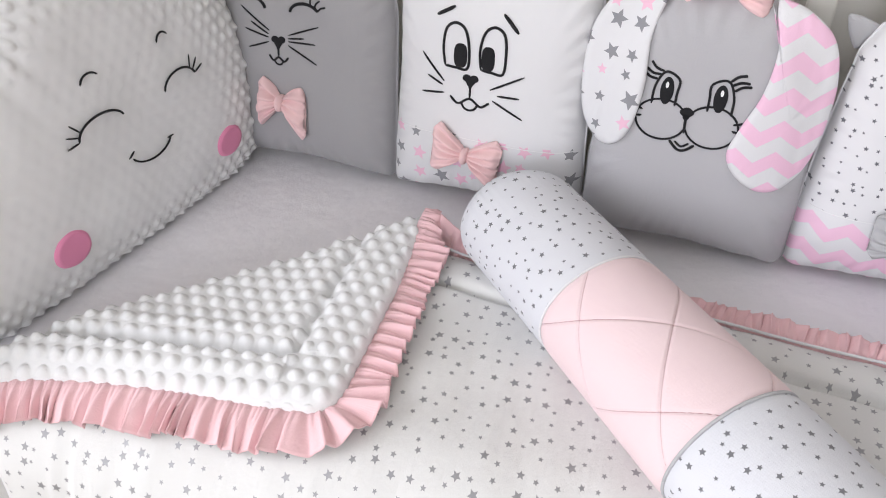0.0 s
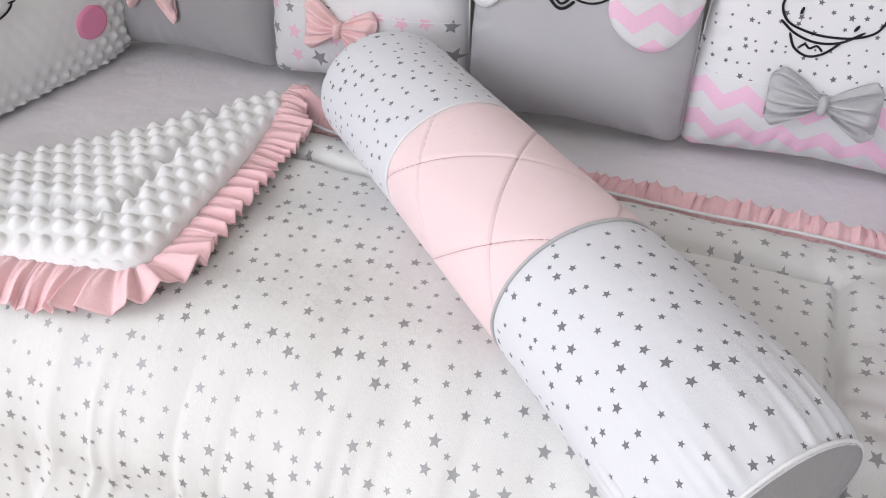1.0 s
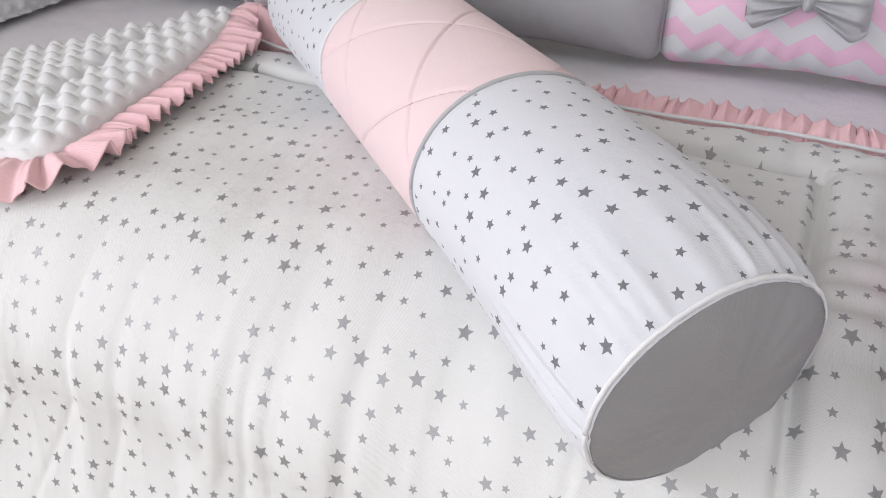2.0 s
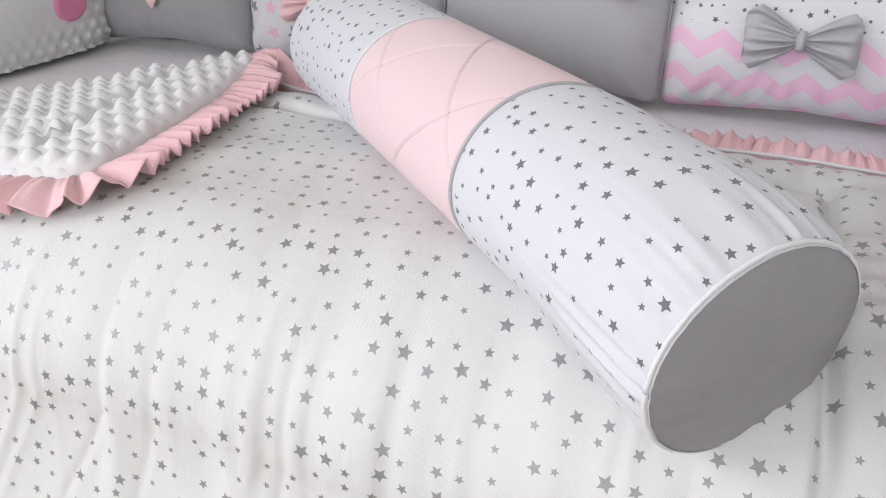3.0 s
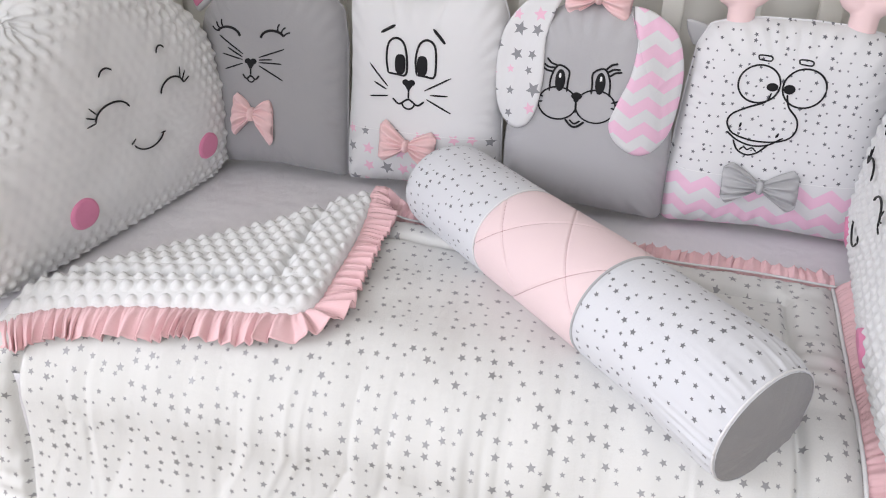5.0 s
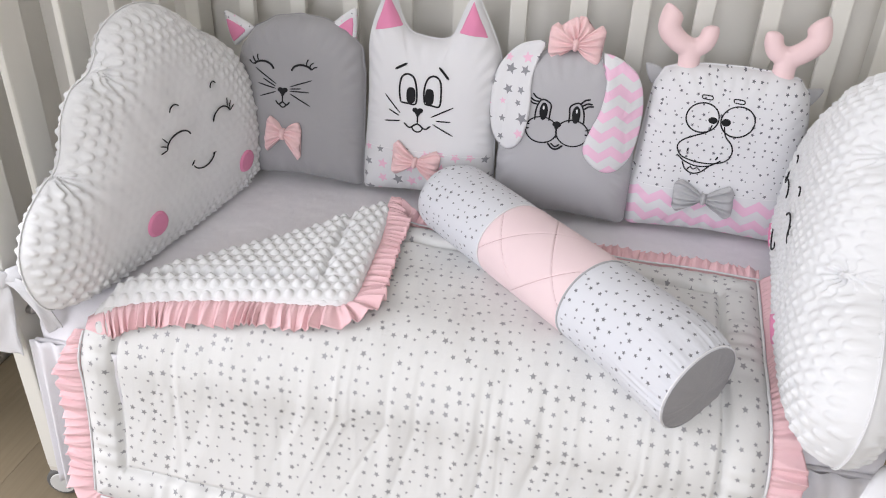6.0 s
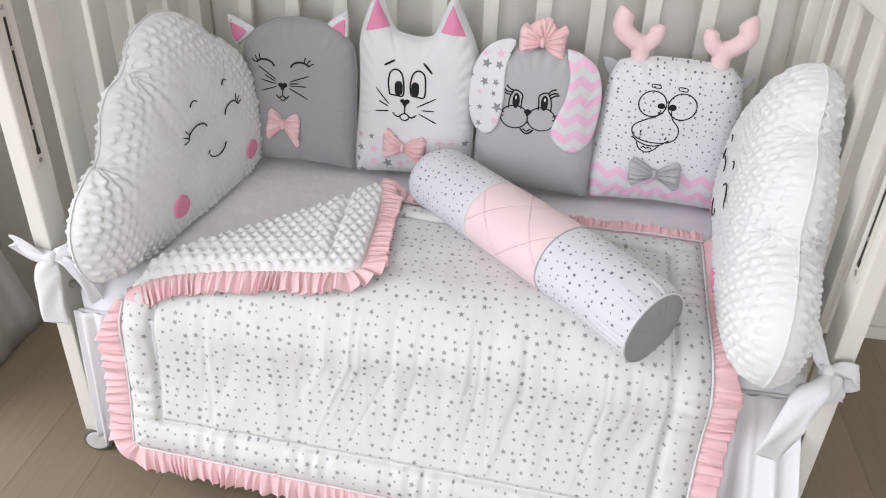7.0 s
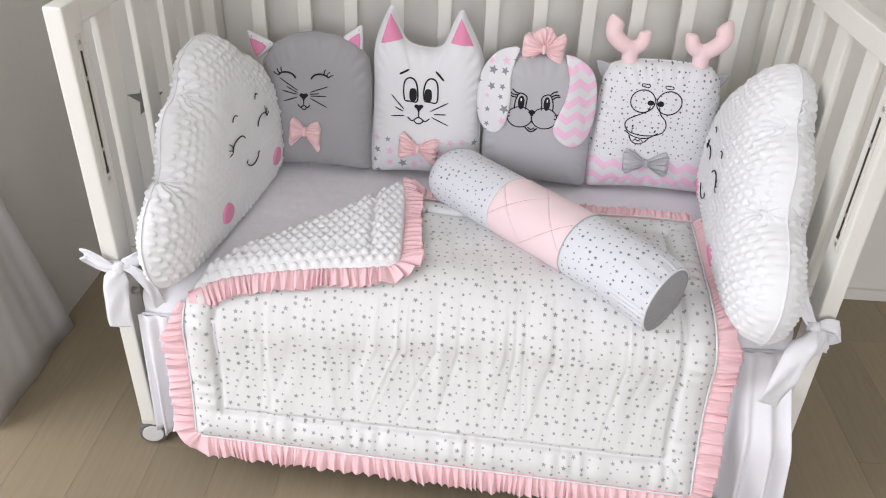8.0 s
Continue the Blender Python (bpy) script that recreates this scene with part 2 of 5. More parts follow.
def wobble(u, v, scale, seed):
    """Cheap smooth waviness of arrays, about -1 to 1."""
    r = np.random.RandomState(seed)
    out = np.zeros_like(u)
    for k in range(7):
        a, ph = r.uniform(0, 2 * math.pi, 2)
        f = scale * r.uniform(0.6, 1.9)
        out += np.sin(f * (u * math.cos(a) + v * math.sin(a)) + ph)
    return out / 3.2


# ---- stuffed shapes ----
class Stuffed:
    """A cushion over an outline in (u, v); front is +w. Also tells the height of its front at a place."""

    def __init__(self, outline, centre, front, back, round_off=2.3, power=0.52, n=220, seed=0, wrinkle=0.0025):
        self.c = np.array(centre, dtype=float)
        self.o = closed_path(outline, n) if len(outline) < 80 else np.asarray(outline)
        d = self.o - self.c
        ang = np.arctan2(d[:, 1], d[:, 0])
        order = np.argsort(ang)
        self.ang, self.rad = ang[order], np.linalg.norm(d, axis=1)[order]
        self.o = self.o[order]
        self.fine = None
        self.front, self.back, self.a, self.p, self.seed, self.wrinkle = front, back, round_off, power, seed, wrinkle

    def rim(self, u, v):
        du, dv = np.asarray(u) - self.c[0], np.asarray(v) - self.c[1]
        r = np.interp(np.arctan2(dv, du), self.ang, self.rad, period=2 * math.pi)
        return np.hypot(du, dv) / r

    def depth_in(self, u, v):
        """A smooth measure of the distance to the outline, 1 at the middle."""
        if self.fine is None:
            ring = np.vstack([self.o, self.o[:1]])
            self.fine = resample(ring, 1101)[:-1]
            self.step = np.linalg.norm(self.fine[1] - self.fine[0])
            self.unit = 1.0
            self.unit = float(self.depth_in(self.c[:1], self.c[1:])[0])
        u, v = np.atleast_1d(u).astype(float), np.atleast_1d(v).astype(float)
        out = np.empty(len(u))
        for i in range(0, len(u), 4000):
            d2 = (u[i:i + 4000, None] - self.fine[None, :, 0]) ** 2 + (v[i:i + 4000, None] - self.fine[None, :, 1]) ** 2
            out[i:i + 4000] = (0.5 * self.step * np.sum((d2 + 2e-7) ** -1.5, axis=1)) ** -0.5
        return out / self.unit

    def swell(self, u, v, s, depth, side):
        s = np.clip(s, 0, 1)
        t = np.clip(self.depth_in(u, v) * 1.05 - 0.012, 0, 1) * (s < 1)
        body = depth * (1 - (1 - t) ** self.a) ** self.p
        pull = wobble(u, v, 38.0, self.seed + side) * self.wrinkle * np.clip(1.6 * (1 - s), 0, 1)
        ang = np.arctan2(v - self.c[1], u - self.c[0])
        pucker = np.sin(ang * 37 + 2 * np.sin(ang * 5 + self.seed)) * self.wrinkle * 0.7 * np.clip((s - 0.7) / 0.2, 0, 1) * np.clip((1 - s) / 0.06, 0, 1)
        return body + pull + pucker

    def w(self, u, v):
        return self.swell(np.asarray(u, float), np.asarray(v, float), self.rim(u, v), self.front, 0)

    def build(self, rings=26, dots=None, dot_side=(1, 1)):
        n = len(self.o)
        verts = []
        ss = np.sin(np.linspace(0, math.pi / 2, rings + 1))
        for side, depth in ((0, self.front), (1, self.back)):
            for i, s in enumerate(ss):
                if side == 1 and i == rings:
                    continue
                q = self.c + s * (self.o - self.c)
                h = self.swell(q[:, 0], q[:, 1], np.full(n, s), depth, side)
                if dots is not None:
                    h = h + dots(q[:, 0], q[:, 1], s)
                sign = 1 if side == 0 else -1
                if i == 0:
                    h = np.full(n, h.mean())
                verts.append(np.column_stack([q, sign * h]))
        verts = np.vstack(verts)
        k = np.arange(n)
        l = (k + 1) % n
        base = (rings + 1) * n
        faces = []
        for i in range(rings):
            faces.append(np.column_stack([i * n + k, (i + 1) * n + k, (i + 1) * n + l, i * n + l]))
        for i in range(rings):
            far = base + (i + 1) * n if i < rings - 1 else rings * n
            faces.append(np.column_stack([base + i * n + k, base + i * n + l, far + l, far + k]))
        return verts, np.vstack(faces).tolist(), verts[:, :2].copy()

    def stroke(self, pts, radius, n=None, lift=0.0004):
        """A thread line over the front along points in (u, v)."""
        pts = np.asarray(pts, dtype=float)
        q = smooth_path(pts, n or 10 * len(pts)) if len(pts) > 2 else np.linspace(pts[0], pts[1], n or 10)
        w = self.w(q[:, 0], q[:, 1]) + lift
        k = len(q)
        taper = np.clip(np.minimum(np.arange(k) + 1.5, k - np.arange(k) + 0.5) / 3.0, 0.4, 1)
        return tube(np.column_stack([q, w]), radius * 1.62, 6, taper)

    def patch(self, cu, cv, ru, rv, lift=0.0012, turn=0.0, power=2.0):
        """A filled oval that follows the front."""
        verts, faces, uvs = [], [], []
        n, rings = 40, 8
        for i in range(rings + 1):
            s = i / rings
            a = np.linspace(0, 2 * math.pi, n, endpoint=False)
            x, y = ru * s * np.sign(np.cos(a)) * np.abs(np.cos(a)) ** (2 / power), rv * s * np.sign(np.sin(a)) * np.abs(np.sin(a)) ** (2 / power)
            u, v = cu + x * math.cos(turn) - y * math.sin(turn), cv + x * math.sin(turn) + y * math.cos(turn)
            w = self.w(u, v) + (lift if i < rings else -0.001)
            verts += list(np.column_stack([u, v, w]))
            uvs += list(np.column_stack([u, v]))
        for i in range(rings):
            for k in range(n):
                l = (k + 1) % n
                faces.append((i * n + k, (i + 1) * n + k, (i + 1) * n + l, i * n + l))
        return verts, faces, uvs


def arc(cu, cv, ru, rv, a0, a1, n=9):
    return [(cu + ru * math.cos(radians(a)), cv + rv * math.sin(radians(a))) for a in np.linspace(a0, a1, n)]


def thread(name, pieces, parent, label=""):
    v, f, u = joined(pieces)
    return put(name, mesh_of(name, v, f, m_thread, u), parent, label)


def upright(x, y, z, lean, turn):
    """Local u, v, w to the world: u along x, v up, w to the front (minus y); leaning back by lean degrees."""
    return pose(x, y, z, 0, 0, turn) @ pose(0, 0, 0, 90 - lean, 0, 0)


def dense(pts, gap=0.012):
    """More points along the long straight runs of a closed outline."""
    out = []
    for i, p in enumerate(pts):
        q = pts[(i + 1) % len(pts)]
        out.append(p)
        d = math.dist(p, q)
        k = int(d / gap)
        for j in range(1, k + 1):
            out.append((p[0] + (q[0] - p[0]) * j / (k + 1), p[1] + (q[1] - p[1]) * j / (k + 1)))
    return out


def bow(name, parent, at, width, height, material, turn=0.0, droop=0.1, seed=0, depth=0.011, fan=False):
    """A fabric bow of two pleated loops and a knot, as a part of its cushion; at: a local place (u, v, w)."""
    r = np.random.RandomState(seed)
    root = put(name, None, parent, "", Matrix.Translation(at) @ pose(0, 0, 0, 0, 0, turn))
    for side, raised in ((-1, 0), (1, 0)) + (((-1, 52), (1, 48)) if fan else ()):
        verts, uvs = [], []
        nr, na = 26, 84
        phase = r.uniform(0, 6)
        for i in range(nr + 1):
            f = i / nr
            close = math.sqrt(max(0.03, 1 - max(0.0, (f - 0.74) / 0.26) ** 2))
            h = height / 2 * (0.13 + 0.87 * min(1.0, 1.12 * f) ** 0.75) * (0.82 + 0.18 * close)
            d = depth * (0.45 + 0.75 * math.sin(math.pi * min(1, 0.10 + 0.70 * f))) * close
            for k in range(na):
                a = 2 * math.pi * k / na
                sy, sz = math.sin(a), math.cos(a)
                # the loop's outer edge runs between two soft corners
                reach = 0.96 + 0.03 * math.sin(2.2 * sy + phase) - 0.12 * max(0.0, abs(sy) - 0.8) / 0.2
                x = width / 2 * (0.04 + 0.96 * f * lerp(1.0, reach, f))
                pleat = math.cos(13 * sy + 1.4 * math.sin(2 * sy + phase) + phase)
                fold = 0.0062 * pleat * (1 - f) ** 0.35 * min(1.0, 4 * f) + 0.0042 * math.cos(5.2 * sy + 1.7 * phase + f) * f * close + 0.0012 * math.sin(23 * sy + 9 * f + phase) * f * close
                y = h * sy * (1 + 0.07 * math.sin(3 * sy + phase))
                verts.append((side * x, y - droop * height * f * f + 0.09 * height * f * f * side * math.sin(phase), d * sz * (1 - 0.25 * abs(sy) * f) + fold * (1 if sz > 0 else 0.4)))
                uvs.append((side * x, y + (0.1 if sz > 0 else 0)))
        faces = grid_faces(nr + 1, na) + [(i * na + na - 1, (i + 1) * na + na - 1, (i + 1) * na, i * na) for i in range(nr)]
        base = len(verts)
        verts.append((side * width * 0.48, -droop * height * 0.95 + 0.09 * height * side * math.sin(phase), 0.0))
        uvs.append((0, 0))
        faces += [(nr * na + k, nr * na + (k + 1) % na, base) for k in range(na)]
        put("bow_loop", mesh_of("bow_loop", verts, faces, material, uvs), root, "", pose(0, 0, -0.006 if raised else 0, 0, 0, side * raised) @ Matrix.Scale(0.86 if raised else 1.0, 4))
    verts, uvs = [], []
    for i in range(13):
        b = -math.pi / 2 + math.pi * i / 12
        for k in range(20):
            a = 2 * math.pi * k / 20
            verts.append((height * 0.085 * math.cos(b) ** 0.5 * math.cos(a), height * 0.15 * math.sin(b) , 0.004 + (depth + 0.002) * math.cos(b) ** 0.6 * math.sin(a)))
            uvs.append((b * 0.01, a * 0.01))
    faces = grid_faces(13, 20) + [(i * 20 + 19, (i + 1) * 20 + 19, (i + 1) * 20, i * 20) for i in range(12)]
    put("bow_knot", mesh_of("bow_knot", verts, faces, material, uvs), root)
    return root


def pad(name, cushion, outline, centre, material, parent, lift=0.003, thick=0.006, floor_w=0.012, label="", folds=0.0):
    """A flat stuffed flap that lies on the front of a cushion."""
    s = Stuffed(outline, centre, thick, 0.003, 6.0, 0.5, 120, 3, 0.0006)
    v, f, u = s.build(14)
    v = np.array(v)
    base = 0.0
    for k in range(9):
        du, dv = (0.017 * math.cos(k * math.pi / 4), 0.017 * math.sin(k * math.pi / 4)) if k else (0.0, 0.0)
        base = base + np.maximum(np.nan_to_num(cushion.w(v[:, 0] + du, v[:, 1] + dv)), floor_w) / 9
    v[:, 2] += base + lift
    return put(name, mesh_of(name, v, f, material, u), parent, label)


# ---- room ----
X0, X1, Y0, Y1, Z1 = -2.0, 2.6, -4.4, 0.75, 2.42


def structure(ob, label, category):
    return tagged(ob, label, category, "", "structure")


floor = structure(box("floor", (X0, Y0, FLOOR_Z - 0.06), (X1, Y1, FLOOR_Z - 0.012), m_dark, None, 0), "pale oak laminate floor of long planks", "floor")
structure(box("ceiling", (X0 - 0.1, Y0 - 0.1, Z1), (X1 + 0.1, Y1 + 0.1, Z1 + 0.1), m_ceiling, None, 0), "plain white painted ceiling", "ceiling")
structure(box("wall_north", (X0 - 0.1, Y1, FLOOR_Z - 0.06), (X1 + 0.1, Y1 + 0.1, Z1), m_wall, None, 0), "warm grey painted wall behind the crib", "wall")
structure(box("wall_east", (X1, Y0, FLOOR_Z - 0.06), (X1 + 0.1, Y1, Z1), m_wall, None, 0), "warm grey painted wall", "wall")


def wall_with_window(name, length, sill, head, a0, a1, m, label):
    """A wall along local x, 0.1 thick along local y, with one window opening; built of four joined blocks."""
    bm = bmesh.new()
    for lo, hi in (((0, 0, FLOOR_Z - 0.06), (a0, 0.1, Z1)), ((a1, 0, FLOOR_Z - 0.06), (length, 0.1, Z1)), ((a0, 0, FLOOR_Z - 0.06), (a1, 0.1, sill)), ((a0, 0, head), (a1, 0.1, Z1))):
        made = bmesh.ops.create_cube(bm, size=1.0)["verts"]
        for v in made:
            v.co = Vector(((lo[i] + hi[i]) / 2 + v.co[i] * (hi[i] - lo[i]) for i in range(3)))
    me = bpy.data.meshes.new(name)
    bm.to_mesh(me)
    bm.free()
    me.materials.append(m_wall)
    return structure(put(name, me, None, "", m), label, "wall")


wall_with_window("wall_west", Y1 - Y0, 0.55, 2.3, 2.3, 4.8, pose(X0, Y0, 0, 0, 0, 90), "warm grey painted wall with a wide window")
wall_with_window("wall_south", X1 - X0, 0.55, 2.3, 1.0, 3.7, pose(X0, Y0 - 0.1, 0), "warm grey painted wall with a wide window")


def window_frame(name, m, w, h, label):
    root = structure(empty(name, m, label, "window"), label, "window")
    for x0, x1, z0, z1 in ((0, w, 0, 0.06), (0, w, h - 0.06, h), (0, 0.06, 0.06, h - 0.06), (w - 0.06, w, 0.06, h - 0.06), (w / 2 - 0.03, w / 2 + 0.03, 0.06, h - 0.06)):
        box("window_frame", (x0, -0.03, z0), (x1, 0.03, z1), m_ceiling, root, 0.004)
    return root


window_frame("window_1", pose(X0 - 0.06, Y0 + 2.3, 0.55, 0, 0, 90), 2.5, 1.75, "white framed window in the side wall")
window_frame("window_2", pose(X0 + 1.0, Y0 - 0.06, 0.55), 2.7, 1.75, "white framed window in the front wall")
structure(box("baseboard", (X0 + 0.002, Y1 - 0.014, FLOOR_Z), (X1 - 0.002, Y1 - 0.001, FLOOR_Z + 0.035), m_wall, None, 0.003), "low grey painted baseboard", "baseboard")


def star_decal(x, z, r, turn):
    verts = [(0, 0, 0.003)]
    for k in range(10):
        a = radians(90 + 36 * k + turn)
        q = r if k % 2 == 0 else r * 0.42
        verts.append((q * math.cos(a), q * math.sin(a), 0.002))
    n = len(verts)
    verts += [(x_, y_, 0.0) for x_, y_, _ in verts[1:]]
    faces = [(0, 1 + k, 1 + (k + 1) % 10) for k in range(10)]
    faces += [(1 + k, n + k, n + (k + 1) % 10, 1 + (k + 1) % 10) for k in range(10)]
    ob = put("wall_star", mesh_of("wall_star", verts, faces, m_decal, None, False), None, "", pose(x, Y1 - 0.0005, z, 90, 0, 0))
    return tagged(ob, "dark grey star sticker on the wall", "wall sticker")


# added stub: stands for the near left wall and shades the back-left corner
structure(box("added_wall_stub", (-0.60, 0.05, FLOOR_Z - 0.012), (-0.470, Y1, Z1), m_wall, None, 0.002), "warm grey wall stub behind the curtain, added to shade the corner", "wall")
star_decal(-0.280, 0.072, 0.052, 8)


def curtain():
    """A thin white curtain that hangs in soft folds beside the crib; its free edge flares out towards the floor."""
    nu, nv = 170, 40
    verts, uvs = [], []
    for i in range(nu):
        f = i / (nu - 1)
        for j in range(nv):
            g = j / (nv - 1)
            z = FLOOR_Z + 0.003 + (Z1 - 0.06 - FLOOR_Z) * g
            edge = 0.405 - 0.25 * min(0.9, z - FLOOR_Z) - 0.02 * math.sin(6 * g)
            y = lerp(0.03, max(0.12, edge), f)
            fold = 0.004 * math.sin(15 * f + 0.8 * math.sin(5 * f) + 0.9 * g) + 0.001 * math.sin(41 * f + 1.3)
            verts.append((-0.436 + fold * (0.5 + 0.5 * f), y, z))
            uvs.append((y * 1.6, z))
    ob = put("curtain", mesh_of("curtain", verts, grid_faces(nu, nv), m_curtain, uvs))
    s = ob.modifiers.new("thickness", "SOLIDIFY")
    s.thickness, s.offset = 0.0016, 0
    return tagged(ob, "thin white curtain hanging in folds beside the crib", "curtain")


curtain()


# ---- crib ----
crib = empty("crib", pose(0.6, 0.3, FLOOR_Z, 0, 0, -1.6), "ivory lacquered wooden baby crib with slatted sides and open front", "crib")
crib_in = Matrix.Translation((-0.6, -0.3, -FLOOR_Z))
XL, XR, TOP = -0.054, 1.237, 0.530


def crib_box(name, lo, hi, material=m_paint, bevel=0.004, label=""):
    ob = box(name, lo, hi, material, crib, bevel, label)
    ob.matrix_basis = crib_in @ ob.matrix_basis
    return ob


POST_LOW = FLOOR_Z + 0.072
BACK_Y = 0.662
for xa, xb in ((XL - 0.032, XL), (XR, XR + 0.032)):
    crib_box("post", (xa, 0.0, POST_LOW), (xb, 0.056, TOP))
    crib_box("post", (xa, BACK_Y, POST_LOW), (xb, BACK_Y + 0.055, TOP))
    crib_box("end_top_rail", (xa + 0.001, 0.056, TOP - 0.042), (xb - 0.001, BACK_Y, TOP - 0.001))
    crib_box("end_low_rail", (xa + 0.004, 0.056, -0.20), (xb - 0.004, BACK_Y, -0.14))
    for k in range(4):
        y = 0.119 + 0.139 * k
        crib_box("slat", (xa + 0.009, y, -0.14), (xb - 0.009, y + 0.056, TOP - 0.042))
crib_box("back_top_rail", (XL, BACK_Y + 0.006, TOP - 0.042), (XR, BACK_Y + 0.036, TOP), m_paint, 0.006)
crib_box("back_low_rail", (XL, BACK_Y + 0.006, -0.20), (XR, BACK_Y + 0.036, -0.14))
for k in range(11):
    x = 0.048 + 0.112 * k
    crib_box("slat", (x - 0.0165, BACK_Y + 0.012, -0.14), (x + 0.0165, BACK_Y + 0.028, TOP - 0.042), m_paint, 0.003)
crib_box("bed_base", (XL, 0.058, -0.165), (XR, BACK_Y, -0.145))

for side, x, low in ((1, XL, 0.0), (-1, XR, -0.03)):
    # the metal guide of the lifting side
    crib_box("guide_plate", (min(x, x + side * 0.002), 0.017, 0.205 + low), (max(x, x + side * 0.002), 0.039, 0.478 + low), m_plate, 0.0009)
    crib_box("guide_slot", (min(x + side * 0.0015, x + side * 0.0032), 0.0252, 0.232 + low), (max(x + side * 0.0015, x + side * 0.0032), 0.0302, 0.452 + low), m_dark, 0.0005)
    crib_box("guide_slot", (min(x + side * 0.0015, x + side * 0.0034), 0.0235, 0.228 + low), (max(x + side * 0.0015, x + side * 0.0034), 0.0315, 0.240 + low), m_dark, 0.0005)
    for z in (0.217, 0.275, 0.405, 0.466):
        crib_box("screw", (min(x, x + side * 0.0036), 0.0235, z - 0.004 + low), (max(x, x + side * 0.0036), 0.0315, z + 0.004 + low), m_steel, 0.0015)


def round_part(name, m, r, depth, material, parent, bevel=0.002, label=""):
    bm = bmesh.new()
    bmesh.ops.create_cone(bm, cap_ends=True, segments=32, radius1=r, radius2=r, depth=depth)
    edges = [e for e in bm.edges if abs(e.verts[0].co.z - e.verts[1].co.z) < 1e-6]
    bmesh.ops.bevel(bm, geom=edges, offset=bevel, segments=3, profile=0.6, affect="EDGES")
    me = bpy.data.meshes.new(name)
    bm.to_mesh(me)
    bm.free()
    me.materials.append(material)
    for p in me.polygons:
        p.use_smooth = len(p.vertices) < 20
    return put(name, me, parent, label, m)


for x, z in ((XL + 0.004, -0.030), (XR - 0.004, -0.092)):
    bolt = round_part("bolt", crib_in @ pose(x, 0.026, z, 0, 90, 0), 0.0075, 0.014, m_steel, crib)
    round_part("bolt_nut", pose(0, 0, 0.006 if x < 0.5 else -0.006), 0.0052, 0.010, m_steel, bolt)
for x in (XL - 0.016, XR + 0.016):
    for y in (0.028, BACK_Y + 0.028):
        crib_box("caster_bracket", (x - 0.019, y - 0.024, POST_LOW - 0.016), (x + 0.019, y + 0.024, POST_LOW + 0.004), m_plate, 0.004)
        for d in (-1, 1):
            wheel = round_part("caster_wheel", crib_in @ pose(x + d * 0.0, y + d * 0.014 + 0.0, FLOOR_Z + 0.0305, 90, 0, 12), 0.0305, 0.020, m_tyre, crib, 0.005)
            if d == -1:
                round_part("hub", pose(0, 0, 0.0105), 0.0225, 0.004, m_hub, wheel, 0.0015, "pale plastic hub")

# ---- mattress, sheet and skirt ----


def mattress():
    bm = bmesh.new()
    bmesh.ops.create_cube(bm, size=1.0)
    for v in bm.verts:
        v.co = Vector((0.592 + v.co.x * 1.272, 0.326 + v.co.y * 0.604, -0.075 + v.co.z * 0.138))
    bmesh.ops.bevel(bm, geom=bm.edges[:], offset=0.028, segments=5, profile=0.55, affect="EDGES")
    bmesh.ops.subdivide_edges(bm, edges=[e for e in bm.edges if e.calc_length() > 0.1], cuts=40, use_grid_fill=True)
    layer = bm.loops.layers.uv.new("cloth")
    for f in bm.faces:
        f.smooth = True
        for l in f.loops:
            l[layer].uv = (l.vert.co.x, l.vert.co.y - l.vert.co.z)
    for v in bm.verts:
        if v.co.z > -0.02:
            c = v.co
            v.co.z += 0.0016 * math.sin(31 * c.x + 3 * math.sin(11 * c.y)) * math.sin(23 * c.y + 2 * c.x) + 0.001 * math.sin(70 * c.x + 40 * c.y)
    for v in bm.verts:
        q = min(1.0, max(0.0, (0.13 - v.co.y) / 0.118))
        if v.co.z > -0.05:
            v.co.z = min(v.co.z, -0.112 + 0.106 * math.sqrt(1 - q * q))
    me = bpy.data.meshes.new("mattress")
    bm.to_mesh(me)
    bm.free()
    me.materials.append(m_sheet)
    root = empty("mattress", pose(0.598, 0.326, -0.144), "", "mattress")
    low = Matrix.Translation((-0.598, -0.326, 0.144))
    put("fitted_sheet", me, root, "", low)
    seam = closed_path(dense([(-0.042, 0.027), (1.226, 0.027), (1.226, 0.625), (-0.042, 0.625)], 0.05), 200)
    seam = np.vstack([seam, seam[:1]])
    v, f, u = tube(np.column_stack([seam, np.full(len(seam), -0.100)]), 0.0022, 6)
    put("edge_seam", mesh_of("edge_seam", v, f, m_sheet, u), root, "", low)
    return tagged(root, "crib mattress in a smooth pale lilac-grey fitted sheet", "mattress")


mattress()


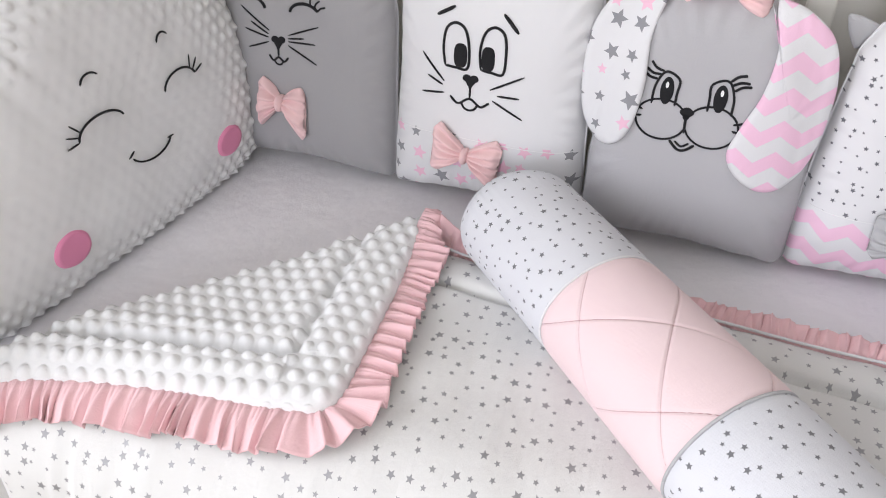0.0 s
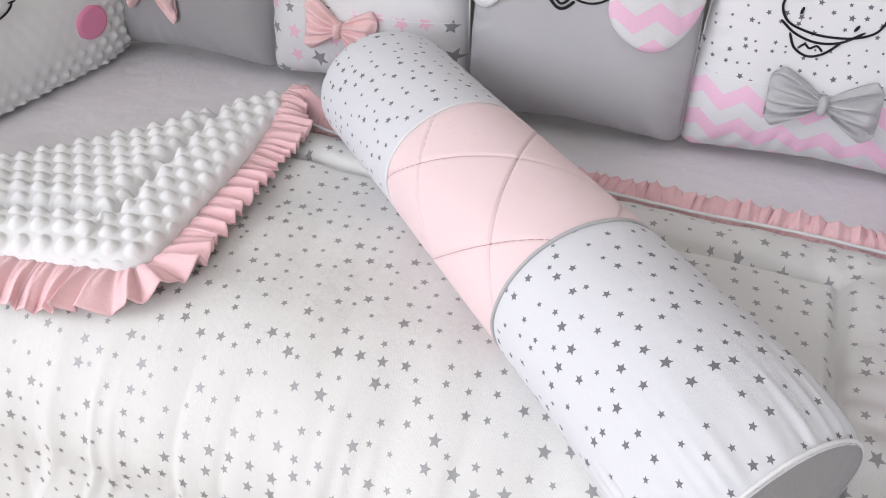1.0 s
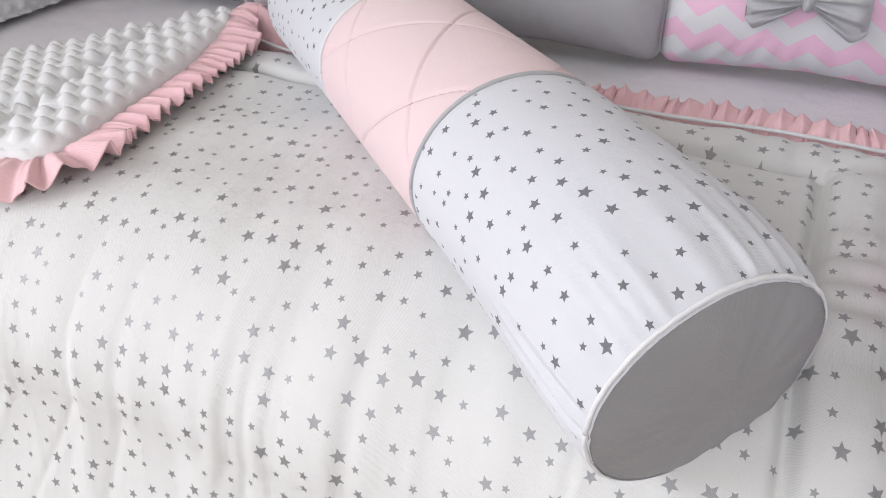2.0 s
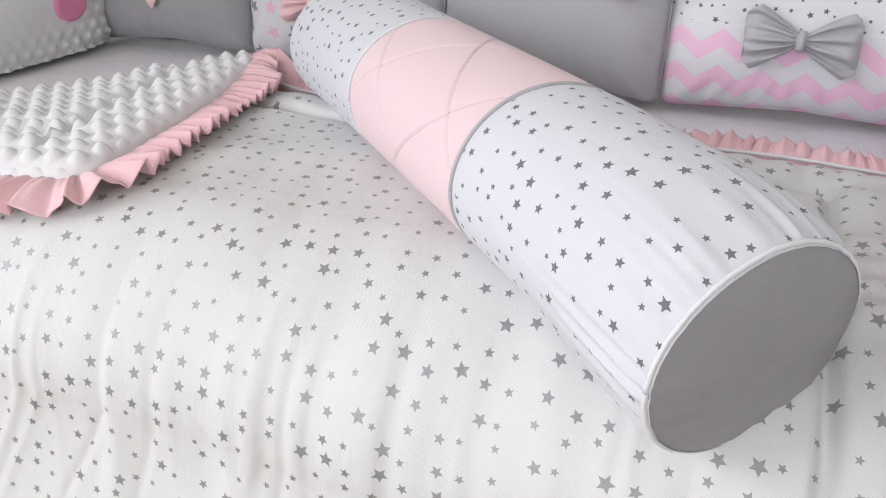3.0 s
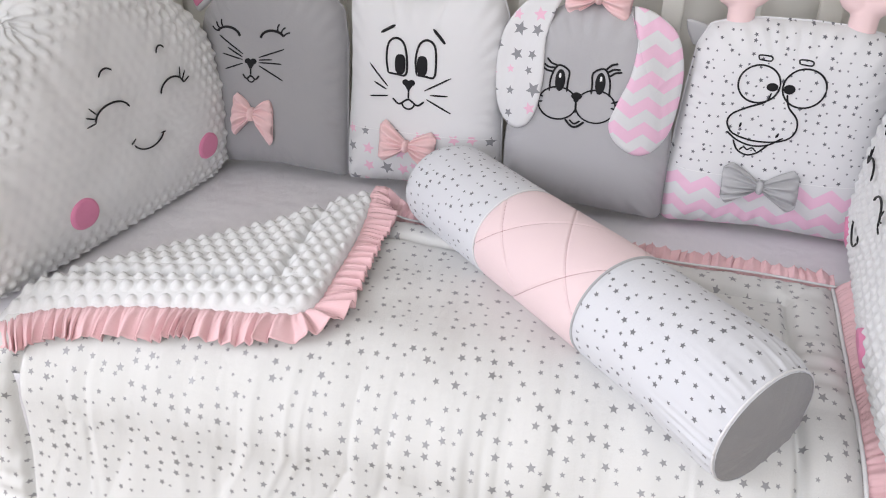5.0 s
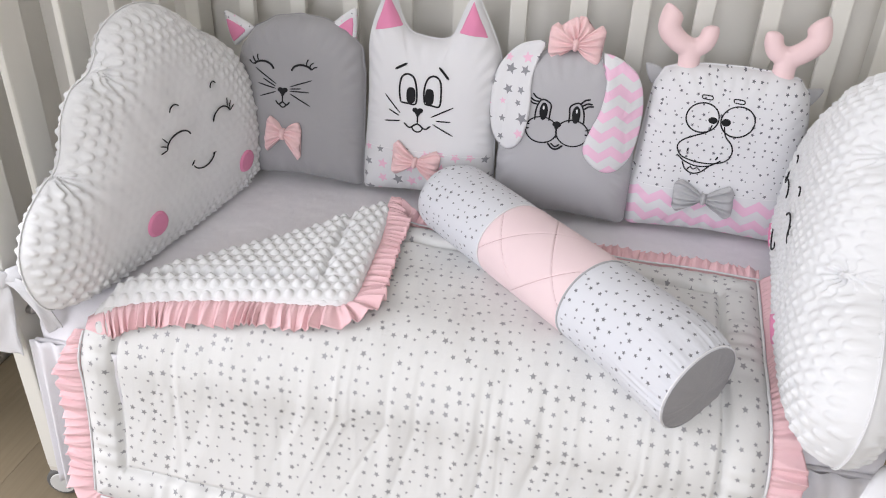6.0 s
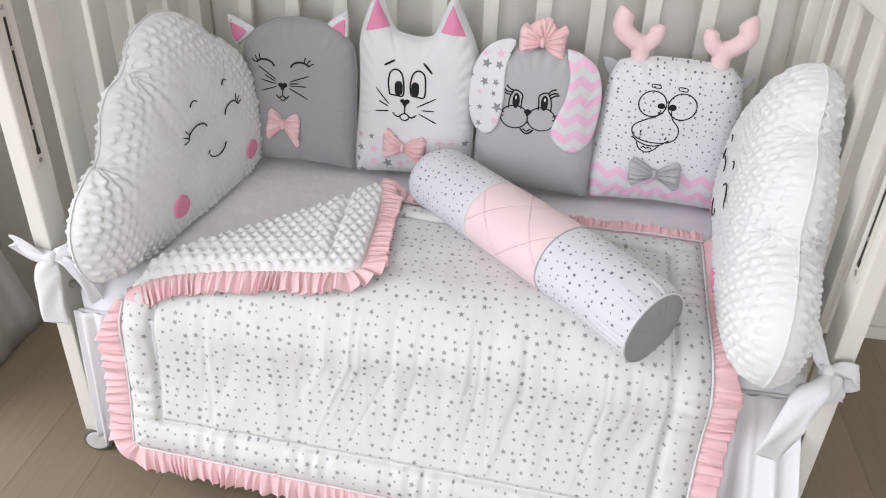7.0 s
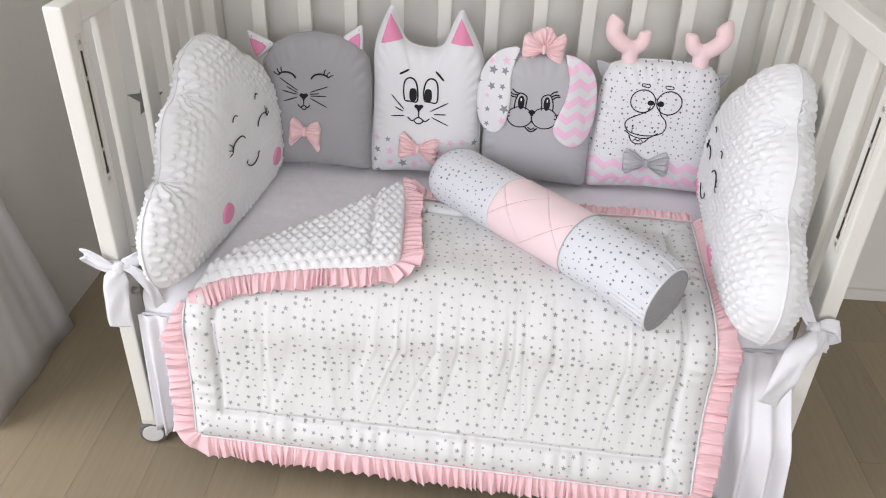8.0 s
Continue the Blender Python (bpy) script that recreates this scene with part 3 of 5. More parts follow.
def skirt():
    """White gathered cloth that hangs from the mattress edge along the open front."""
    nu, nv = 620, 20
    r = np.random.RandomState(5)
    verts, uvs = [], []
    for i in range(nu):
        x = -0.044 + 1.262 * i / (nu - 1)
        ph = 175 * x + 2.2 * math.sin(7 * x) + 1.1 * math.sin(23 * x)
        for j in range(nv):
            g = j / (nv - 1)
            y = 0.012 - 0.010 * g - (0.006 + 0.020 * g) * (0.5 + 0.5 * math.sin(ph)) - 0.004 * math.sin(2.1 * ph + 1) * g
            flare = min(1.0, max(0.0, (x - 1.09) / 0.08))
            y -= 0.085 * flare * min(1.0, 2.2 * g)
            verts.append((x + 0.004 * g * math.cos(ph) + 0.030 * flare * g, y, -0.062 - (0.296 + 0.066 * min(1.0, max(0.0, (x - 0.98) / 0.08))) * g + 0.004 * math.sin(3 * x)))
            uvs.append((x * 1.5, g * 0.29))
    root = empty("crib_skirt", pose(0.6, 0.0, -0.43), "", "crib skirt")
    low = Matrix.Translation((-0.6, 0.0, 0.43))
    ob = put("gathered_panel", mesh_of("gathered_panel", verts, grid_faces(nu, nv), m_skirt, uvs), root, "", low)
    band = box("top_band", (-0.640, 0.013, 0.348), (0.620, 0.022, 0.366), m_skirt, root, 0.003)
    s = ob.modifiers.new("thickness", "SOLIDIFY")
    s.thickness = 0.0015
    return tagged(root, "white gathered cotton crib skirt below the mattress", "crib skirt")


skirt()


# ---- blanket ----
XA, XB = 0.058, 1.068  # side edges along the front edge


FOLDS = [(random.uniform(0.08, 1.05), random.uniform(0.0035, 0.012), random.choice((-1, 1)) * random.uniform(0.4, 1.3), random.uniform(-0.03, 0.12)) for _ in range(64)]


def blanket_at(f, g):
    """The blanket's middle surface: f from its left to its right edge, g from its back edge to its hem (0..1)."""
    f, g = np.asarray(f, float), np.asarray(g, float)
    yb = lerp(0.425, 0.362, f)
    ry = 0.128 + 0.022 * np.clip((f - 0.5) / 0.35, 0, 1)
    rz = 0.106
    flat = yb - 0.13
    bend = 0.5 * math.pi * np.sqrt((ry ** 2 + rz ** 2) / 2)
    zb = lerp(-0.320, -0.331, f)
    yh = lerp(-0.050, -0.118, f)
    y_end = 0.13 - ry
    drop = np.hypot(-0.10 - zb, y_end - yh)
    total = flat + bend + drop
    s = g * total
    th = np.clip((s - flat) / bend, 0, 1) * math.pi / 2
    d = np.clip((s - flat - bend) / drop, 0, 1)
    y = np.where(s < flat, yb - s, 0.13 - ry * np.sin(th))
    z = np.where(s < flat, 0.006, -0.10 + rz * np.cos(th))
    y = np.where(d > 0, lerp(y_end, yh, d ** 1.5), y)
    z = np.where(d > 0, lerp(-0.10, zb, d), z)
    top = np.clip(1 - s / 0.28, 0, 1)
    left = XA - 0.016 * np.sin(th) + 0.012 * d
    right = XB + 0.006 * np.sin(th) - 0.018 * d + 0.022 * top
    x = lerp(left, right, f)
    # sag folds over the front edge and down the drop
    fold = np.zeros_like(x)
    for xk, wk, ak, tk in FOLDS:
        fold = fold + ak * np.exp(-((x + tk * d - xk) / wk) ** 2)
    hang = np.clip((s - flat - 0.25 * bend) / 0.12, 0, 1) * (1 - 0.85 * d)
    side = np.clip(np.minimum(f, 1 - f) / 0.08, 0, 1)
    y = y - 0.0015 * fold * hang * side
    z = z + 0.0011 * fold * hang * np.cos(th) + 0.0016 * np.sin(27 * x + 19 * s) * np.sin(33 * s + 8 * x) * np.clip((flat - s) / 0.06, 0, 1)
    return x, y, z, s, total


QUILT_IN = 0.062


def blanket_height(x, y):
    """The height of the blanket's top face over a place on the bed."""
    f = np.clip((np.asarray(x) - XA) / (XB - XA), 0, 1)
    ry = 0.128 + 0.022 * np.clip((f - 0.5) / 0.35, 0, 1)
    q = np.clip((0.13 - np.asarray(y)) / ry, 0, 0.985)
    return -0.10 + 0.106 * np.sqrt(1 - q * q) + 0.004


FOLD_A, FOLD_B, FOLD_C = (0.057, 0.026), (0.443, 0.428), (0.463, 0.104)
FOLD_EDGE = [(0.057, 0.026), (0.100, 0.044), (0.180, 0.064), (0.285, 0.081), (0.38, 0.092), (0.463, 0.104)]
FOLD_BACK = [(0.443, 0.428), (0.42, 0.408), (0.345, 0.332), (0.26, 0.255), (0.18, 0.182), (0.120, 0.118), (0.085, 0.078), (0.057, 0.026)]

blanket = empty("blanket", pose(0.6, 0.1, 0.0), "quilted white baby blanket with silver stars, plush underside and pink ruffle", "blanket")
blanket_in = Matrix.Translation((-0.6, -0.1, 0.0))


def blanket_part(name, data, material, label=""):
    v, f, u = data
    return put(name, mesh_of(name, v, f, material, u), blanket, label, blanket_in)


def top_panel():
    nu, nv = 420, 330
    f, g = np.meshgrid(np.linspace(0, 1, nu), np.linspace(0, 1, nv), indexing="ij")
    x, y, z, s, total = blanket_at(f, g)
    e = 1e-3
    px, py, pz, _, _ = blanket_at(f, np.clip(g + e, 0, 1))
    qx, qy, qz, _, _ = blanket_at(f, np.clip(g - e, 0, 1))
    ny, nz = (pz - qz), -(py - qy)
    ln = np.hypot(ny, nz) + 1e-9
    ny, nz = ny / ln, nz / ln
    flip = np.where(nz * 1.0 - ny * 0.6 < 0, -1, 1)
    ny, nz = ny * flip, nz * flip
    a = np.minimum(f * (XB - XA), (1 - f) * (XB - XA))
    b = np.minimum(s, total - s)
    edge = np.minimum(a, b)
    seam = np.minimum(np.abs(a - QUILT_IN) + 9 * (b < QUILT_IN), np.abs(b - QUILT_IN) + 9 * (a < QUILT_IN))
    puff = 0.0095 * (1 - np.exp(-(edge / 0.014))) - 0.0098 * np.exp(-(seam / 0.0052) ** 2) + 0.007 * (edge < QUILT_IN) * np.sin(math.pi * np.clip(edge / QUILT_IN, 0, 1))
    puff = puff + 0.0012 * wobble(x, s, 60.0, 4)
    border = (edge < QUILT_IN) * np.clip(edge / 0.02, 0, 1)
    puff = puff + 0.0013 * border * np.sin(150 * np.where(a < b, s, x) + 3 * np.sin(31 * np.where(a < b, s, x)))
    y, z = y + ny * puff, z + nz * puff
    verts = np.column_stack([x.ravel(), y.ravel(), z.ravel()])
    uvs = np.column_stack([x.ravel(), s.ravel()])
    # the corner that is turned over is not here: it lies on top as the flap
    (ax, ay), (bx, by) = FOLD_A, FOLD_B
    keep = ((bx - ax) * (y - ay) - (by - ay) * (x - ax) < 0.004) | (s > total * 0.62)
    faces = []
    for i in range(nu - 1):
        for j in range(nv - 1):
            if keep[i, j] and keep[i + 1, j] and keep[i, j + 1] and keep[i + 1, j + 1]:
                faces.append((i * nv + j, i * nv + j + 1, (i + 1) * nv + j + 1, (i + 1) * nv + j))
    blanket_part("top_panel", (verts, faces, uvs), m_quilt, "white cotton with silver foil stars")


top_panel()


def dots(pitch, radius, height):
    """Raised plush dots in a staggered lattice, as a height over (u, v)."""
    row = pitch * 0.866

    def f(u, v):
        best = np.zeros_like(np.asarray(u, float))
        k = np.round(v / row)
        for dk in (-1, 0, 1):
            kk = k + dk
            off = np.where(np.mod(kk, 2) == 0, 0.0, pitch / 2)
            cu = np.round((u - off) / pitch) * pitch + off
            d2 = ((u - cu) ** 2 + (v - kk * row) ** 2) / radius ** 2
            best = np.maximum(best, np.clip(1 - d2, 0, 1) ** 1.35)
        return height * best
    return f


def flap():
    (ax, ay), (bx, by), (cx, cy) = FOLD_A, FOLD_B, FOLD_C
    corner = 0.035
    A, B, C = (np.array(p) for p in (FOLD_A, FOLD_B, FOLD_C))

    def ease(p, q, r, d):
        a, b = p + (q - p) * (1 - d / np.linalg.norm(q - p)), q + (r - q) * d / np.linalg.norm(r - q)
        return [tuple((1 - t) ** 2 * a + 2 * t * (1 - t) * q + t * t * b) for t in np.linspace(0, 1, 7)]

    near = np.array(FOLD_EDGE)
    pts = [tuple(q) for q in smooth_path(near, 50)[1:-7]] + ease(near[-2], C, B, corner) + ease(C, B, A, 0.014) + [tuple(q) for q in smooth_path(np.array(FOLD_BACK), 60)[3:-1]]
    shape = Stuffed(resample(np.array(dense(pts, 0.006) + [pts[0]]), 701)[:-1], (0.335, 0.185), 0.017, 0.002, 7.0, 0.5, 700, 9, 0.0)
    ab, cb, ac = B - A, B - C, C - A
    bump = dots(0.0215, 0.0086, 0.0066)
    uax = (C - A) / np.linalg.norm(C - A)

    def relief(u, v, s):
        d_ca = np.abs((u - A[0]) * ac[1] - (v - A[1]) * ac[0]) / np.linalg.norm(ac)
        d_cb = np.abs((u - C[0]) * cb[1] - (v - C[1]) * cb[0]) / np.linalg.norm(cb)
        inn = 0.066
        seam = np.minimum(np.abs(d_ca - inn) + 9 * (d_cb < inn), np.abs(d_cb - inn) + 9 * (d_ca < inn))
        quilt = -0.008 * np.exp(-(seam / 0.006) ** 2) + 0.004 * np.exp(-((seam - 0.022) / 0.016) ** 2)
        p, q = (u - A[0]) * uax[0] + (v - A[1]) * uax[1], -(u - A[0]) * uax[1] + (v - A[1]) * uax[0]
        return (quilt + bump(p, q)) * np.clip((1 - s) / 0.04, 0, 1)

    v, f, u = shape.build(150, relief)
    v = np.array(v)
    v[:, 2] += blanket_height(v[:, 0], v[:, 1]) + 0.006
    # the fold stands up a little towards its far tip
    t = np.clip(((v[:, 0] - A[0]) * ab[0] + (v[:, 1] - A[1]) * ab[1]) / ab.dot(ab), 0, 1)
    v[:, 2] += 0.020 * t ** 3
    blanket_part("folded_corner", (v, f, u), m_minky, "white dimpled plush underside, folded over")
    return A, B, C


def ruffle(path, out, up, width=0.045, pitch=0.0185, seed=0, lift=0.004, stand=0.0, wave=0.0098, scale=None, rest=None):
    """A gathered strip along path; out: from the seam to its free edge, up: across the strip (arrays)."""
    q = np.asarray(path, float)
    s = np.concatenate([[0], np.cumsum(np.linalg.norm(np.diff(q, axis=0), axis=1))])
    n = int(s[-1] / 0.0011)
    t = np.linspace(0, s[-1], n)
    pick = lambda a: np.stack([np.interp(t, s, np.asarray(a, float)[:, i]) for i in range(3)], axis=1)
    p, o, w = pick(q), pick(out), pick(up)
    o /= np.linalg.norm(o, axis=1)[:, None]
    w /= np.linalg.norm(w, axis=1)[:, None]
    along = np.gradient(p, axis=0)
    along /= np.linalg.norm(along, axis=1)[:, None]
    r = np.random.RandomState(seed)
    k = int(s[-1] / pitch) + 4
    jump = np.cumsum(r.uniform(0.45, 1.7, k))
    ph = np.interp(t, jump / jump[-1] * s[-1], np.arange(k)) * 2 * math.pi
    amp = np.interp(t, np.linspace(0, s[-1], k), r.uniform(0.55, 1.2, k))
    wid = np.interp(t, np.linspace(0, s[-1], k), r.uniform(0.88, 1.07, k))
    if scale is not None:
        part_w = np.interp(t, s, scale)
        wid, amp = wid * part_w, amp * (0.35 + 0.65 * part_w)
    tip = np.interp(t, np.linspace(0, s[-1], k // 2 + 2), r.uniform(-0.0075, 0.0075, k // 2 + 2))
    swing = np.interp(t, np.linspace(0, s[-1], k // 3 + 2), r.uniform(-0.006, 0.006, k // 3 + 2))
    # soft leaning folds, with small gathers at the seam that run out into them
    ridge = 0.5 + 0.5 * np.sin(ph)
    ridge = ridge ** 1.25 + 0.22 * (0.5 + 0.5 * np.sin(2.37 * ph + 1.3))
    m = 13
    verts, uvs = np.zeros((n, m, 3)), np.zeros((n, m, 2))
    for j in range(m):
        g = j / (m - 1)
        a = 1.35 * wave * amp * (0.22 + 0.78 * g ** 0.85) * (1 if j else 0.4)
        h = a * ridge + 0.0011 * np.sin(3.0 * ph + 0.8 * np.sin(ph)) * (1 - g) ** 1.4 * (j > 0)
        h = h + lift * math.sin(math.pi * min(1, 0.15 + g)) * 0.6 + stand * g
        move = tip * ridge * g ** 1.2 + swing * g + 0.0013 * amp * np.sin(2 * ph) * g ** 0.7
        verts[:, j] = p + o * (width * wid * g * (1 - 0.05 * ridge * g))[:, None] + w * h[:, None] + along * move[:, None]
        if rest is not None:
            flat = p + o * (width * wid * g)[:, None]
            verts[:, j, 2] += np.clip(rest(flat[:, 0], flat[:, 1]) + 0.013 - flat[:, 2], 0, None)
        if j == 0:
            verts[:, j] = p - o * 0.008 - w * 0.002
        uvs[:, j, 0], uvs[:, j, 1] = t * 1.8, g * width
    return verts.reshape(-1, 3), grid_faces(n, m), uvs.reshape(-1, 2)


def add_ruffle(path, out, up, seed, label="", **more):
    ob = blanket_part("ruffle", ruffle(path, out, up, seed=seed, **more), m_pink, label)
    mod = ob.modifiers.new("thickness", "SOLIDIFY")
    mod.thickness, mod.offset = 0.0009, 0
    return ob


def blanket_edge(f, g, inset=0.0):
    x, y, z, _, _ = blanket_at(f, g)
    return np.column_stack([x, y, z])


A, B, C = flap()
G = np.linspace(0, 1, 160)
one = np.ones_like(G)


def edge_frames(p, side):
    """Outward and upward directions along an edge of the blanket that runs from back to hem."""
    tan = np.gradient(p, axis=0)
    tan /= np.linalg.norm(tan, axis=1)[:, None]
    out = np.tile(np.array([side, 0, 0.0]), (len(p), 1))
    return out, np.cross(tan, out) * (1 if side > 0 else -1)


# right edge, from the far corner down to the hem; over the bed it is squeezed up by the cushion
right = blanket_edge(one, G)
o, u = edge_frames(right, 1)
u = np.where((u @ np.array([0, -0.6, 1.0]))[:, None] < 0, -u, u)
flatness = np.clip((0.10 - right[:, 1]) / 0.11, 0, 1)[:, None]
o = o * (0.62 + 0.38 * flatness) + np.array([0, 0, 1.0]) * (1 - flatness) * 0.55
right_o, right_u = o, u
# left edge, only where it hangs
left = blanket_edge(np.zeros(90), np.linspace(0.575, 1, 90))
o, u = edge_frames(left, -1)
left_o, left_u = o, np.where((u @ np.array([0, -1.0, 0.6]))[:, None] < 0, -u, u)
# hem
F = np.linspace(0, 1, 200)
hem = blanket_edge(F, np.ones_like(F))
hem_o = np.tile(np.array([0, -0.18, -1.0]), (len(F), 1))
hem_u = np.tile(np.array([0, -1.0, 0.15]), (len(F), 1))


def turn_corner(p, po, pu, q, qo, qu):
    """A rounded piece of seam between two edges, its free side fanning out."""
    k = np.linspace(0, 1, 14)[1:-1, None]
    mid = (p + q) / 2 + 0.35 * (np.array([q[0] if abs(po[2]) > 0.5 else p[0], p[1], p[2] if abs(po[2]) > 0.5 else q[2]]) - (p + q) / 2)
    return (1 - k) ** 2 * p + 2 * k * (1 - k) * mid + k * k * q, (1 - k) * po + k * qo, (1 - k) * pu + k * qu


cut, side_cut = 5, 4
c1 = turn_corner(left[-side_cut], left_o[-1], left_u[-1], hem[cut], hem_o[cut], hem_u[cut])
r_end = len(right) - side_cut
c2 = turn_corner(hem[-cut - 1], hem_o[0], hem_u[0], right[r_end], right_o[-1], right_u[-1])
rp = [left[:-side_cut], c1[0], hem[cut:-cut], c2[0], right[:r_end][::-1]]
ro = [left_o[:-side_cut], c1[1], hem_o[cut:-cut], c2[1], right_o[:r_end][::-1]]
ru = [left_u[:-side_cut], c1[2], hem_u[cut:-cut], c2[2], right_u[:r_end][::-1]]
rs = [np.clip(np.linspace(0.25, 3.0, len(rp[0])), 0, 1), np.ones(len(c1[0]) + len(rp[2]) + len(c2[0])), (0.50 + 0.50 * flatness[:r_end, 0])[::-1]]
add_ruffle(np.vstack(rp) + 0.002 * np.vstack(ru), np.vstack(ro), np.vstack(ru), 12, scale=np.concatenate(rs), width=0.044, pitch=0.0178, wave=0.0105)
# far edge, from the fold's tip to the far corner
F = np.linspace((FOLD_B[0] + 0.010 - XA) / (XB - XA), 1, 150)
far = blanket_edge(F, np.zeros_like(F))
near_tip = np.exp(-((far[:, 0] - FOLD_B[0]) / 0.035) ** 2)
far[:, 2] += 0.004 + 0.010 * near_tip
far_o = np.column_stack([0.0 * F, 0.9 - 0.6 * near_tip, 0.34 + 0.6 * near_tip])
add_ruffle(far, far_o, np.tile(np.array([0, -0.34, 0.9]), (len(F), 1)), 14, width=0.023, wave=0.0085, pitch=0.0165, scale=1 + 0.7 * near_tip)
# round the folded corner
run1 = list(smooth_path(np.array(FOLD_EDGE), 66)[:60])
ca, cb = run1[-1], C + (B - C) * 0.10
run2 = [(1 - t) ** 2 * ca + 2 * t * (1 - t) * C + t * t * cb for t in np.linspace(0, 1, 24)][1:]
run3 = [C + (B - C) * t for t in np.linspace(0.10, 1.0, 60)][1:]
ring = np.array(run1 + run2 + run3)
tan = np.gradient(ring, axis=0)
out2 = np.column_stack([tan[:, 1], -tan[:, 0]])
out2 /= np.linalg.norm(out2, axis=1)[:, None]
rise = np.clip((ring[:, 1] - 0.25) / 0.15, 0, 1)
zz = blanket_height(ring[:, 0], ring[:, 1]) + 0.013 + 0.024 * rise ** 2
far_z = blanket_height(ring[:, 0] + 0.05 * out2[:, 0], ring[:, 1] + 0.05 * out2[:, 1]) + 0.009
flap_path = np.column_stack([ring, zz])
flap_out = np.column_stack([out2 * 0.05, far_z - zz])
flap_up = np.column_stack([-out2 * (far_z - zz)[:, None], np.full(len(ring), 0.05)])
add_ruffle(flap_path, flap_out, flap_up, 15, rest=blanket_height, scale=np.interp(ring[:, 1], (0.10, 0.20), (1.10, 0.95)) * np.clip(np.linspace(0.3, 9.0, len(ring)), 0, 1) * np.clip(np.linspace(8, 0.30, len(ring)), 0, 1), width=0.042, pitch=0.0158, wave=0.0100)

def piping(path, r=0.0017):
    blanket_part("piping", tube(path, r, 8), m_piping, "thin white corded edge")


piping(right + np.array([-0.003, -0.004, 0.006]), 0.0022)
piping(hem[3:-3] + np.array([0, -0.006, 0.005]))
piping(left[:-3] + np.array([0.004, -0.006, 0.002]))
piping(far + np.array([0, -0.005, 0.0065]))

# ---- bolster ----
NEAR, FAR = np.array([0.963, 0.020, 0.058]), np.array([0.527, 0.446, 0.068])
axis = FAR - NEAR
LENGTH = float(np.linalg.norm(axis))
axis_u = axis / LENGTH
side_u = np.array([-axis_u[1], axis_u[0], 0.0])
side_u /= np.linalg.norm(side_u)
up_u = np.cross(axis_u, side_u)
if up_u[2] < 0:
    up_u = -up_u
bolster_m = Matrix(((axis_u[0], side_u[0], up_u[0], NEAR[0]), (axis_u[1], side_u[1], up_u[1], NEAR[1]), (axis_u[2], side_u[2], up_u[2], NEAR[2]), (0, 0, 0, 1)))
if bolster_m.determinant() < 0:
    side_u = -side_u
    bolster_m = Matrix(((axis_u[0], side_u[0], up_u[0], NEAR[0]), (axis_u[1], side_u[1], up_u[1], NEAR[1]), (axis_u[2], side_u[2], up_u[2], NEAR[2]), (0, 0, 0, 1)))
bolster = empty("bolster_pillow", bolster_m, "round bolster pillow, white star ends and pink stitched middle", "bolster pillow")
RH, RV = 0.0750, 0.0640
SEAM1, SEAM2 = 0.202, 0.400


def bolster_r(s, a):
    """Horizontal and vertical swelling of the bolster along its length s at the angle a."""
    s, a = np.asarray(s, float), np.asarray(a, float)
    end = np.minimum(s, LENGTH - s)
    k = 1 - 0.060 * np.exp(-end / 0.012) + 0.030 * np.exp(-((s - 0.055) / 0.04) ** 2)
    k = k * np.where(LENGTH - s < 0.05, np.sqrt(np.clip(1 - ((0.05 - (LENGTH - s)) / 0.05) ** 2 * 0.72, 0, 1)), 1.0)
    k = k + 0.010 * np.sin(9.0 * s + 1.0)
    gather = (0.050 * np.exp(-s / 0.032) - 0.026 * np.exp(-s / 0.006)) * np.sin(21 * a + 5 * np.sin(3 * a) + 30 * s * np.sin(5 * a)) * (0.5 + 0.5 * np.sin(3 * a + 1) * np.sin(8 * a + 2))
    gather = (gather + 0.009 * np.exp(-end / 0.03) * np.sin(41 * a + 2 * np.sin(7 * a))) * (1 - 0.85 * np.exp(-(end / 0.006) ** 2))
    for sm in (SEAM1, SEAM2):
        k = k - 0.030 * np.exp(-((s - sm) / 0.0055) ** 2)
    k = k + gather + 0.004 * np.sin(5 * a + 14 * s)
    return k


def bolster_p(s, a, lift=0.0):
    k = bolster_r(s, a)
    slant = 0.006 * (0.5 + 0.5 * np.cos(np.asarray(a, float) - 0.6)) * np.exp(-np.asarray(s, float) / 0.06)
    # the near end sinks over the rounded edge of the bed
    sink = 0.019 * np.exp(-np.asarray(s, float) / 0.06)
    return np.column_stack([np.asarray(s, float) - slant, (RH * k + lift) * np.cos(a), (RV * k + lift) * np.sin(a) - sink])


DIAMOND = 0.122


def stitch_depth(s, a):
    """Grooves of the crossing seams of the middle panel."""
    arcl = 0.068 * (np.mod(a + math.pi / 2, 2 * math.pi) - math.pi)
    depth = np.zeros_like(np.asarray(s, float))
    for d in (1, -1):
        q = np.mod((s - 0.299) + d * arcl, DIAMOND)
        q = np.minimum(q, DIAMOND - q)
        depth = depth + np.exp(-(q / 0.0011) ** 2)
    return np.clip(depth, 0, 1)


